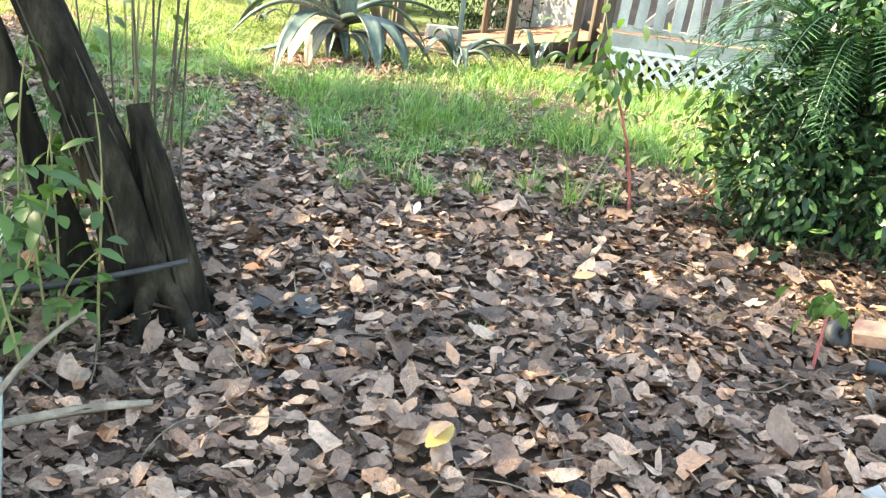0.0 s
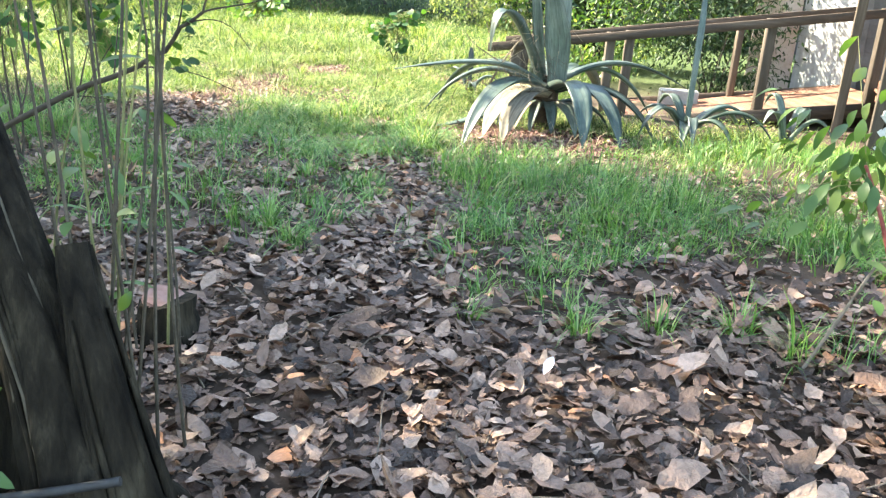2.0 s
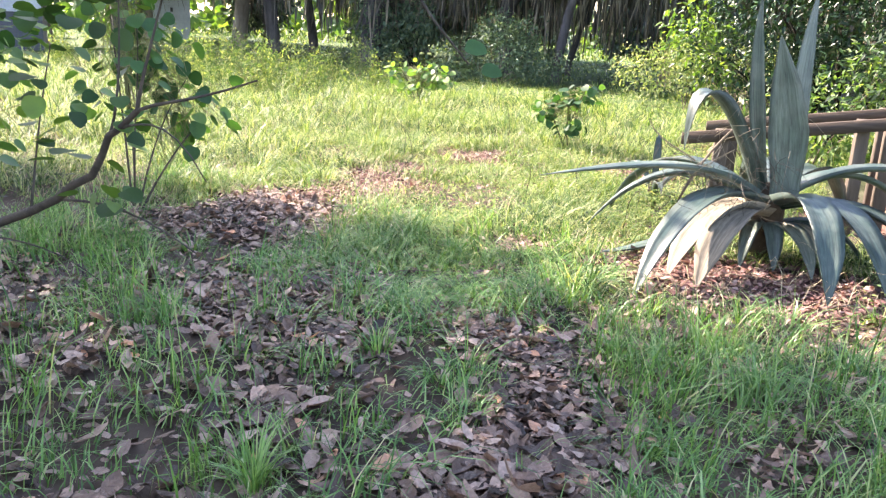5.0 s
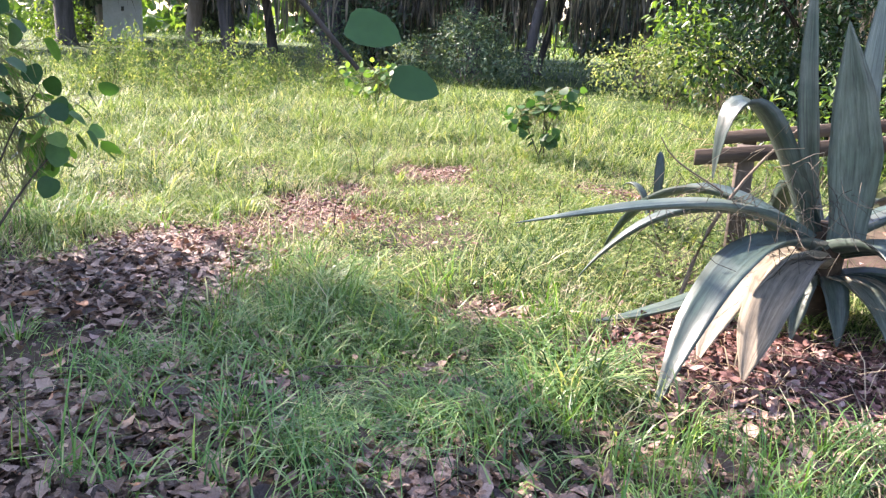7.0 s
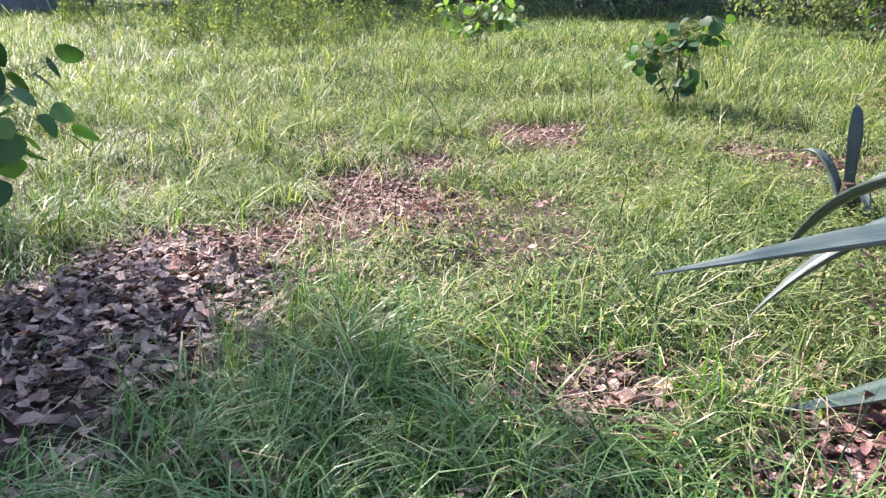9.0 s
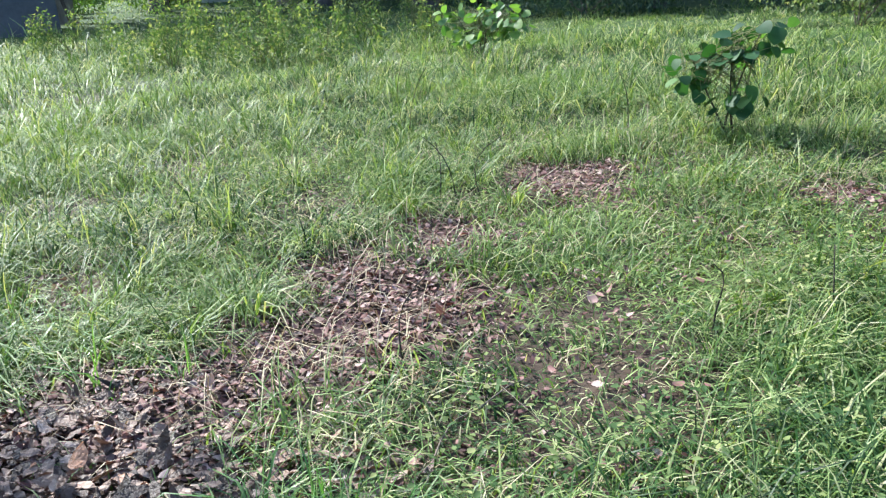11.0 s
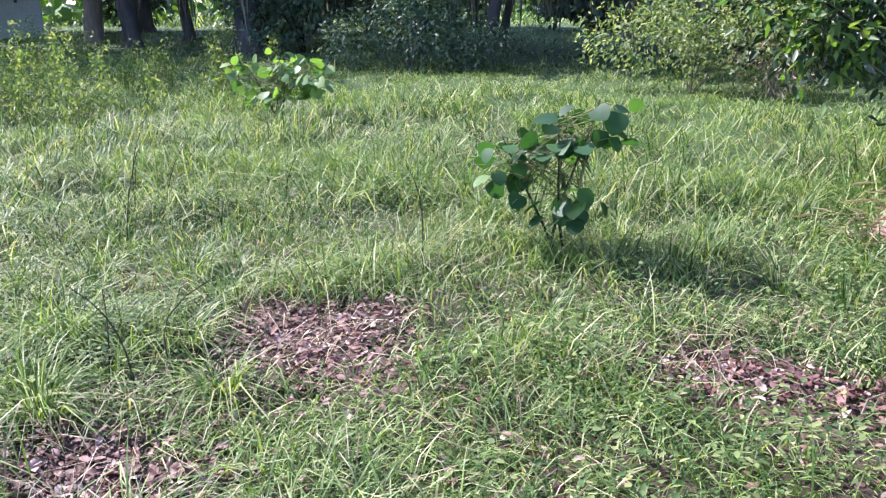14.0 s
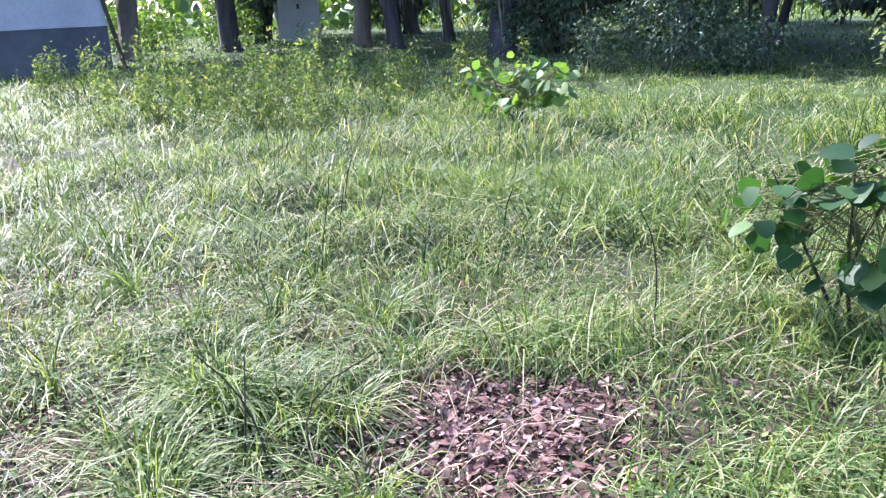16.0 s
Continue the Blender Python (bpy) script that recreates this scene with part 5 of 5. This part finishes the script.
# Another oak added out of view, to darken the litter near the trunk.
shade2 = tree("live_oak", (-8.3, -0.9, 0), 10.0, 4.8, "second unseen oak added to shade the near litter", 4.0, "oak_leaf", 22000, (0.12, 0.24), 0, 0.4, lumps=canopy((-2.2, -0.2, 1.8), (-2.6, -0.6, 1.4, 3.2), 5.0, 7.6, 1.3))

# ---------------------------------------------------------------- shrubs of the yard and the meadow
shrub("broadleaf_shrub", (2.14, 4.55, 0), [(0.25, 0.0, 1.15, 0.5, 0.45, 0.4), (-0.02, 0.05, 0.8, 0.5, 0.45, 0.45), (-0.32, -0.05, 0.48, 0.42, 0.45, 0.4), (0.3, -0.2, 0.5, 0.6, 0.5, 0.4), (0.25, 0.4, 1.35, 0.65, 0.6, 0.5)], 13000, (0.045, 0.1), 0.4, "laurel_leaf", "dense dark green glossy shrub beside the leaf litter", 8, 0.014, cluster=5, spread=0.085, fine=True)

cycad = thing("sago_palm", "dark green sago palm with feathery arching fronds", "palm", at=Matrix.Translation((2.06, 4.62, 0)))
part("trunk", tube([(0, 0, -0.05), (0, 0, 0.4), (0, 0, 0.82)], [0.16, 0.15, 0.1], 12, 0.15), "bark", cycad)
for i in range(66):
    a = i * 2.399 + rng.uniform(-0.2, 0.2)
    c, s = math.cos(a), math.sin(a)
    L, rise = rng.uniform(0.65, 0.95), rng.uniform(0.1, 0.75)
    line = bezier((c * 0.05, s * 0.05, 0.78), (c * L * 0.35, s * L * 0.35, 0.92 + rise * 0.8), (c * L * 0.75, s * L * 0.75, 0.84 + rise * 0.8), (c * L, s * L, 0.4 + rise * 0.9), 34)
    frond = part("frond", tube(line[::3], [0.006, 0.002], 5), "cycad", cycad)
    q = np.repeat(line[3:], 2, 0)
    dd = np.repeat(unit(np.gradient(line, axis=0))[3:], 2, 0)
    sd = np.cross(dd, np.array([0, 0, 1.0])) * np.tile([1, -1], len(line) - 3)[:, None]
    ll = np.repeat(np.interp(np.linspace(0, 1, len(line) - 3), [0, 0.3, 0.8, 1], [0.08, 0.15, 0.12, 0.05]), 2)
    part("blade", leaves(q, unit(sd + dd * 0.55 + np.array([0, 0, 0.12])), np.array([[0, 0, 1.0]]) + 0 * q, ll, 0.012, 0.4), "cycad", frond)


def red_sapling(at, top, leaf_n, spread, label, r):
    g = thing("seedling", label, "seedling", "red-stemmed seedlings", Matrix.Translation(at))
    t = np.array(top, float)
    part("stem", tube(bezier((0, 0, -0.02), t * np.array([0.1, 0.1, 0.3]), t * np.array([0.5, 0.5, 0.7]), t, 8), [r, r * 0.6], 7), "red_stem", g)
    p = t + rng.normal(0, 1, (leaf_n, 3)) * np.array(spread)
    for k in range(6):
        part("twig", tube(bezier(t * 0.85, t, (t + p[k]) / 2, p[k], 5), [0.003, 0.0015], 5), "green_stem", g)
    v = unit((p - t) * np.array([1, 1, 0]) * 4 + rng.normal(0, 0.3, p.shape) + np.array([0, 0, -0.7]))
    part("leaves", leaves(p, v, np.array([[0, 0, 1.0]]) + rng.normal(0, 0.3, p.shape), rng.uniform(0.05, 0.11, leaf_n), 0.042, 0.15, -0.25, fine=True), "shrub_leaf", g)
    return g


red_sapling((1.05, 4.66, 0), (-0.26, 0.05, 0.8), 130, (0.16, 0.14, 0.17), "red-stemmed seedling with drooping green leaves", 0.011)
red_sapling((1.62, 5.0, 0), (-0.1, 0.02, 0.6), 90, (0.2, 0.18, 0.17), "leafy green seedling beside the shrubs", 0.007)
single("fallen_stick", tube(bezier((0.70, 4.5, 0.02), (0.78, 4.6, 0.15), (0.84, 4.65, 0.3), (0.9, 4.7, 0.42), 6), [0.008, 0.006], 6), "twig", "thin grey stick leaning on the seedling", "stick")
red_sapling((1.47, 2.9, 0), (0.02, 0.06, 0.27), 15, (0.06, 0.06, 0.03), "small red-stemmed seedling with a few bright leaves", 0.008)

shrub("laurel_bush", (-2.0, 15.6, 0), [(-0.9, 0.2, 1.9, 1.3, 1.1, 0.85), (-1.5, -0.35, 1.2, 0.5, 0.45, 0.38), (-0.9, -0.4, 1.05, 0.65, 0.55, 0.48), (-0.1, -0.4, 0.85, 0.75, 0.6, 0.62), (0.8, 0, 1.7, 1.5, 1.2, 1.2), (0.0, 0.5, 2.9, 1.9, 1.5, 1.1), (1.5, -0.2, 1.0, 1.2, 0.9, 0.8), (-0.3, -0.5, 0.5, 0.6, 0.5, 0.42)], 17000, (0.06, 0.115), 0.42, "laurel_leaf", "big dark glossy evergreen bush at the meadow's edge", 9, 0.035, "bark", cluster=6, spread=0.1)
# Lit side of the laurel, as separate branches in a sunlit leaf colour.
shrub("bush", (-2.35, 15.2, 0), [(-1.35, -0.3, 1.3, 0.45, 0.35, 0.3), (-1.45, -0.2, 1.6, 0.45, 0.35, 0.3), (-1.05, -0.3, 1.0, 0.4, 0.3, 0.25)], 520, (0.07, 0.12), 0.45, "sunlit_leaf", "bright green leafy branches before a dark bush, sunlight put into their colour", 4, 0.012, cluster=4, spread=0.08)
shrub("bush", (-5.4, 20.3, 0), [(-0.6, 0, 0.7, 1.0, 0.7, 0.55), (0.6, 0, 0.6, 0.9, 0.7, 0.45), (-0.1, 0.4, 0.95, 0.9, 0.7, 0.45), (1.2, 0.1, 0.95, 0.6, 0.5, 0.5)], 4600, (0.05, 0.09), 0.5, "sun_paled_bush_leaf", "pale green flowering bush at the meadow's edge, leaf colour lightened for sun", 8, 0.012, cluster=5, spread=0.08)
shrub("dry_bush", (-4.3, 20.0, 0), [(0, 0, 0.45, 0.6, 0.5, 0.4)], 500, (0.05, 0.12), 0.2, "straw", "dry straw-coloured brush at the meadow edge", 14, 0.008, cluster=4, spread=0.1)
shrub("bush", (-11.0, 22.6, 0), [(-1.3, 0, 0.5, 0.7, 0.7, 0.5), (0.1, 0, 0.8, 1.0, 0.9, 0.7), (1.2, 0.2, 0.45, 0.7, 0.7, 0.42), (-0.3, 0.4, 1.4, 0.6, 0.6, 0.45), (0.5, 0.3, 1.25, 0.45, 0.5, 0.4)], 6500, (0.06, 0.11), 0.45, "hazy_thicket_leaf", "wide dull green thicket before the far trees", 9, 0.014, cluster=5, spread=0.1)
# Leaves coloured dark to give the shaded gap behind the ramp.
shrub("ramp_bush", (-0.1, 12.75, 0), [(0, 0, 0.8, 0.9, 0.5, 0.8), (0.3, 0, 0.5, 0.6, 0.4, 0.5), (-0.7, 0.2, 1.2, 0.7, 0.5, 0.8), (0.5, 0.1, 1.6, 0.5, 0.4, 0.8)], 4200, (0.05, 0.1), 0.35, "shade_toned_leaf", "tangled bush behind the ramp, shade put into its dark leaf colour", 10, 0.012, "dark_twig", cluster=5, spread=0.08)
shrub("bush", (-1.9, 13.4, 0), [(0, 0, 0.5, 0.8, 0.7, 0.5), (0.7, 0.3, 0.9, 0.7, 0.6, 0.6)], 1600, (0.06, 0.12), 0.4, "shrub_leaf", "leafy weeds behind the ramp", 8, 0.008, cluster=4, spread=0.08)
for i, (bx, by, s, n) in enumerate(((-13.3, 14.4, 0.95, 1000), (-11.5, 14.6, 0.9, 1000), (-10.8, 15.0, 0.75, 600), (-12.4, 15.3, 1.05, 900), (-15.2, 16.6, 0.8, 800), (-17.2, 15.0, 0.8, 700), (-12.8, 18.4, 0.7, 600), (-16.5, 19.5, 0.8, 600), (-11.2, 17.6, 0.6, 450), (-19, 21, 0.9, 700), (-14.2, 21, 0.8, 600))):
    upright = []
    for k in range(6):
        wx, wy, top = rng.normal(0, 0.5), rng.normal(0, 0.4), s * rng.uniform(0.75, 1.25)
        upright += [(wx + rng.normal(0, 0.03), wy, top * z, 0.2 - 0.15 * z, 0.2 - 0.15 * z, top * 0.14) for z in (0.3, 0.5, 0.68, 0.84, 0.97)]
    shrub("tall_weed", (bx, by, 0), upright, int(n * 1.7), (0.035, 0.075), 0.45, "weed_leaf", "clump of tall pyramid-shaped leafy weeds in the meadow", 30, 0.005, "green_stem", cluster=4, category="weed", group="tall weed clumps", spread=0.05)

single("earth_mound", [(lambda v: (np.stack([v[:, 0] * 0.21, v[:, 1] * 0.17, np.maximum(v[:, 2], -0.2) * (0.24 + 0.03 * np.sin(v[:, 0] * 3 + 1)) + 0.014 * np.sin(v[:, 0] * 9 + v[:, 1] * 7) + 0.012 * np.sin(v[:, 0] * 23) * np.sin(v[:, 1] * 19)], 1), f))(unit(b)) for b, f in of_bmesh((lambda bm: (bmesh.ops.create_icosphere(bm, subdivisions=4, radius=1.0), bm)[1])(bmesh.new()))], "sand", "low sandy mound in the grass", "mound", at=Matrix.Translation((-2.85, 13.6, 0)))

hp = np.array([-2.85, 13.6, 0.05]) + rng.normal(0, 1, (260, 3)) * np.array([0.2, 0.14, 0.13])
hp[:, 2] = np.abs(hp[:, 2])
hd = np.stack([rng.normal(0, 1, 260), rng.normal(0, 1, 260), rng.normal(0, 0.35, 260)], 1)
single("dry_grass_heap", leaves(hp, hd, np.array([[0, 0, 1.0]]) + 0 * hp, rng.uniform(0.08, 0.2, 260), 0.008, 0.2, -0.2), "straw", "heap of dry straw-coloured grass on a sandy mound", "hay", "stuff")

# Far bushes that carry the sunlit leaf colour.
for bx, by, n in ((-33.5, 23.2, 1500), (-32.0, 26.6, 1200), (-36.0, 25.5, 1500)):
    shrub("bush", (bx, by, 0), [(-0.6, 0, 0.8, 1.0, 0.8, 0.7), (0.6, 0.2, 0.7, 1.0, 0.8, 0.6), (0, 0.3, 1.3, 0.9, 0.8, 0.6)], n, (0.12, 0.22), 0.5, "sunlit_leaf", "yellow-green bush beyond the meadow, coloured as sunlit", 6, 0.02, cluster=5, spread=0.14, group="sunlit far bushes")

# ---------------------------------------------------------------- the far edge: trees, shed, buildings
FAR = [(-10.07, 24.0, 9, 2.7, 2.9, 0.14), (-13.6, 27.5, 11, 4.2, 2.6, 0.3), (-6.6, 26.5, 9, 3.8, 2.4, 0.25), (-3.0, 24.5, 8, 3.4, 2.2, 0.2),
       (-17.8, 26.0, 12, 4.0, 2.4, 0.35), (-21.5, 38.0, 12, 4.5, 2.6, 0.3), (-26.0, 41.0, 13, 4.6, 2.8, 0.35), (-33.0, 37.0, 13, 4.8, 3.2, 0.4),
       (-38.0, 33.5, 13, 4.8, 3.0, 0.4), (-37.0, 31.5, 12, 4.4, 3.0, 0.4), (-41.0, 37.0, 13, 4.8, 3.2, 0.4), (-27.0, 29.0, 12, 4.6, 3.4, 0.3),
       (-23.5, 27.5, 11, 4.0, 3.6, 0.25), (1.0, 23.0, 10, 4.0, 2.4, 0.3), (-8.4, 28.0, 12, 3.6, 2.2, 0.16), (-12.2, 29.5, 9, 2.6, 2.2, 0.12), (-15.9, 33.5, 9, 2.6, 2.2, 0.14), (-19.2, 30.5, 10, 3.0, 2.2, 0.15), (-24.6, 31.0, 10, 3.0, 2.4, 0.2), (-2.0, 30.0, 12, 4.4, 2.6, 0.3),
       (-29.5, 21.6, 14, 6.2, 4.6, 0.32), (-30.0, 25.5, 14, 6.0, 4.4, 0.34)]
for i, (fx, fy, h, r, first, tr) in enumerate(FAR):
    tree("moss_tree", (fx, fy, 0), h, r, "tall dark tree hung with grey moss at the meadow's far edge", first, "hazy_far_leaf", 6000 if r > 5 else 4400, (0.22, 0.46), 80, tr, "far trees", "pale_bark" if i % 3 == 2 else "hazy_far_bark", (rng.normal(0, 0.5), rng.normal(0, 0.5)))
for i, (bx, by, w) in enumerate(((-16.4, 26.5, 0.9), (-20.0, 29.5, 1.2), (-4.8, 24.8, 1.6), (-0.6, 22.5, 1.5))):
    shrub("undergrowth", (bx, by, 0), [(rng.normal(0, w * 0.5), rng.normal(0, 0.5), rng.uniform(0.5, 1.6), w * 0.7, 0.8, rng.uniform(0.5, 0.9)) for k in range(5)], 1500, (0.12, 0.22), 0.5, "hazy_far_leaf" if i % 2 else "hazy_thicket_leaf", "dark undergrowth below the far trees", 6, 0.02, "bark", cluster=5, spread=0.15, group="undergrowth")

for i, (bx, by, w) in enumerate(((-33.5, 37.5, 2.0), (-28.0, 44.0, 3.0), (-20.5, 43.0, 2.6), (-13.5, 41.5, 2.6), (-7.5, 39.5, 2.6), (-23.5, 36.5, 2.2), (-19.2, 35.0, 1.6), (-6.0, 31.5, 1.4), (-3.8, 27.5, 2.0), (-0.5, 26.0, 2.2), (-36.5, 30.5, 2.0))):
    shrub("evergreen_tree", (bx, by, 0), [(rng.normal(0, w * 0.45), rng.normal(0, 0.6), rng.uniform(0.7, 4.0), w * 0.75, 1.0, rng.uniform(0.7, 1.2)) for k in range(7)], 3600, (0.24, 0.42), 0.5, "hazy_far_leaf", "dense dark evergreen at the far edge of the meadow", 4, 0.06, "bark", cluster=6, spread=0.22, group="far evergreens", category="tree")

shed = thing("shed", "small pale wooden privy shed with a flat dark roof", "shed", at=pose(-34.5, 31.8, 0, 0, 0, 51))
for i in range(9):
    part("plank", box(-0.85 + i * 0.189, -0.668 + i * 0.189, -0.7, -0.675, 0, 2.15), "grey_wall", shed, smooth=False)
part("back", box(-0.85, 0.85, -0.67, 0.7, 0, 2.13), "grey_wall", shed, smooth=False)
part("roof", box(-1.0, 1.0, -0.9, 0.85, 2.15, 2.27), "roof", shed, smooth=False)
part("door_mark", box(-0.06, 0.06, -0.706, -0.702, 1.35, 1.55), "black", shed, "dark crescent-like cut in the door", smooth=False)

barn = thing("outbuilding", "large pale grey outbuilding with a dark base", "building", at=pose(-28.9, 14.7, 0, 0, 0, 78.5))
part("base", box(-5, 5, -3, 3, -0.1, 1.15), "dark_wall", barn, smooth=False)
part("wall", box(-4.99, 4.99, -2.99, 2.99, 1.154, 3.4), "grey_wall", barn, smooth=False)
part("band", box(-5.03, 5.03, -3.03, 3.03, 1.12, 1.2), "grey_wall", barn, smooth=False)
part("roof", box(-5.4, 5.4, -3.4, 3.4, 3.4, 3.6, 0.02), "roof", barn, smooth=False)
part("corner_pole", tube([(5.3, -3.2, -0.1), (4.9, -3.1, 2.0), (4.7, -3.1, 3.3)], [0.05, 0.05], 8), "weathered", barn)

backdrop = thing("backdrop", "distant woods beyond the meadow, nearer ring coloured as sunlit", "woods", kind="structure")
# The inner ring has sunlight in its leaf colour, the outer doesn't.
for ring_r, hgt, cnt, mat in ((62, 8, 7000, "sunlit_leaf"), (78, 16, 6500, "hazy_far_leaf")):
    a = rng.uniform(-0.5, 2.6, cnt)
    rr = ring_r * (1 + rng.normal(0, 0.05, cnt))
    p = np.stack([-3 - rr * np.sin(a), 9 + rr * np.cos(a), rng.uniform(0.0, 1, cnt) ** 1.5 * hgt * (1 + 0.3 * np.sin(a * 17))], 1)
    part("foliage", leaves(p, rng.normal(0, 1, p.shape), rng.normal(0, 1, p.shape), rng.uniform(0.7, 1.9, cnt), rng.uniform(0.4, 1.1, cnt)), mat, backdrop)

# ---------------------------------------------------------------- small things on the yard
wheel = thing("rubber_wheel", "small black rubber wheel lying in the leaves", "wheel", at=pose(1.66, 3.16, 0.065, 62, 0, 25))
bm = bmesh.new()
ringv = []
for i in range(20):
    a = i * math.tau / 20
    ringv.append([bm.verts.new((math.cos(a) * r, math.sin(a) * r, z)) for r, z in ((0.022, -0.02), (0.05, -0.024), (0.062, -0.014), (0.062, 0.014), (0.05, 0.024), (0.022, 0.02))])
for i in range(20):
    for j in range(6):
        bm.faces.new((ringv[i][j], ringv[(i + 1) % 20][j], ringv[(i + 1) % 20][(j + 1) % 6], ringv[i][(j + 1) % 6]))
part("tyre", of_bmesh(bm), "black", wheel)
single("brick", turned(box(-0.11, 0.11, -0.055, 0.055, 0, 0.07, 0.008), pose(1.83, 3.12, 0.07, 14, -12, -32)), "brick", "weathered reddish brick tilted in the litter", "brick", smooth=False)
single("pipe_scrap", tube([(1.68, 2.92, 0.05), (1.78, 2.88, 0.05), (1.95, 2.84, 0.06)], [0.03, 0.03], 10), "black", "dark scrap of pipe under the leaves", "pipe")
single("painted_board", turned(box(-0.1, 0.34, -0.12, 0.12, 0, 0.03, 0.004), pose(1.42, 1.98, 0.05, 0, -4, 30)), "white", "white painted board on the ground", "board", smooth=False)
single("concrete_edge", turned(box(-0.5, 0.1, -0.09, 0.09, 0, 0.1, 0.012), pose(-1.02, 1.52, 0.0, 0, 0, -62)), "concrete", "pale concrete edging at the yard's border", "edging", smooth=False)
single("broken_stick", tube(bezier((-1.12, 1.78, 0.06), (-1.0, 1.86, 0.08), (-0.88, 1.93, 0.08), (-0.75, 2.0, 0.07), 6), [0.012, 0.014, 0.009], 8, 0.2), "twig", "lichen-grey broken stick on the leaves", "stick", smooth=True)
single("broken_stick", tube(bezier((-1.14, 1.8, 0.05), (-1.12, 1.95, 0.15), (-1.08, 2.05, 0.2), (-1.0, 2.15, 0.25), 6), [0.010, 0.005], 7, 0.2), "twig", "grey forked stick on the leaves", "stick")
hose = bezier((-1.9, 2.3, 0.06), (-1.5, 2.38, 0.12), (-1.2, 2.46, 0.16), (-0.86, 2.62, 0.24), 14)
single("black_pipe", tube(hose, [0.011, 0.011], 8), "black", "black plastic pipe leaning across the old trunk", "pipe")
jug = thing("plastic_jug", "white plastic jug lying in the weeds", "jug", at=pose(-1.72, 2.92, 0.12, 100, 20, 30))
part("body", tube([(0, 0, -0.1), (0, 0, -0.09), (0, 0, 0.05), (0, 0, 0.09), (0, 0, 0.115)], [0.055, 0.068, 0.068, 0.045, 0.022], 16), "plastic", jug)
part("cap", tube([(0, 0, 0.116), (0, 0, 0.14)], [0.022, 0.021], 12), "black", jug, "dark cap")
sheet_v = np.array([(i * 0.05, j * 0.05, 0.0) for j in range(6) for i in range(8)])
sheet_v[:, 2] = 0.05 + 0.02 * np.sin(sheet_v[:, 0] * 40 + sheet_v[:, 1] * 25) * np.cos(sheet_v[:, 1] * 33)
sheet_v[:, :2] += rng.normal(0, 0.008, (48, 2))
a = np.array([j * 8 + i for j in range(5) for i in range(7)])
single("plastic_scrap", [(sheet_v, np.stack([a, a + 1, a + 9, a + 8], 1))], "black", "crumpled black plastic scrap in the litter", "plastic sheet", at=pose(-0.66, 2.74, -0.02, 0, 0, 15) @ Matrix.Diagonal((0.7, 0.6, 0.9, 1)))
single("pale_petal", leaves(np.array([[0, 0, 0.0]]), np.array([[0.3, 1.0, 0.5]]), np.array([[0, -0.3, 1.0]]), 0.07, 0.036, 0.7, 0.2, fine=True), "feather", "pale lilac-white petal on the brown leaves", "petal", at=Matrix.Translation((-0.16, 3.88, 0.095)))
for lx, ly, s, az in ((0.06, 1.98, 0.13, 60), (1.0, 1.85, 0.14, -10), (0.62, 3.35, 0.12, 30)):
    single("yellow_leaf", leaves(np.array([[-0.5, 0, 0.0]]), np.array([[1.0, 0, 0.05]]), np.array([[0, 0, 1.0]]), 1.0, 0.5, 0.2, 0.1, fine=True), "yellow_leaf", "yellow fallen leaf on brown litter", "leaf", at=pose(lx, ly, 0.09, 8, 5, az) @ Matrix.Diagonal((s, s, s, 1)), group="yellow fallen leaves")

for dx, dy, h in ((-4.95, 12.1, 0.55), (-6.6, 11.8, 0.6), (-5.25, 10.6, 0.4), (-5.15, 10.68, 0.36), (-5.33, 10.55, 0.33), (-3.4, 9.6, 0.35), (-3.1, 9.9, 0.3), (-2.4, 9.2, 0.4), (-7.4, 12.6, 0.6), (-4.2, 8.9, 0.35)):
    single("dry_stalk", tube(bezier((0, 0, -0.02), (rng.normal(0, 0.02), rng.normal(0, 0.02), h * 0.4), (rng.normal(0, 0.05), rng.normal(0, 0.05), h * 0.7), (rng.normal(0, 0.1), rng.normal(0, 0.1), h), 7), [0.004, 0.002], 5), "dark_twig", "thin dark dry weed stalk standing in the grass", "weed stalk", at=Matrix.Translation((dx, dy, 0)), group="dry weed stalks")
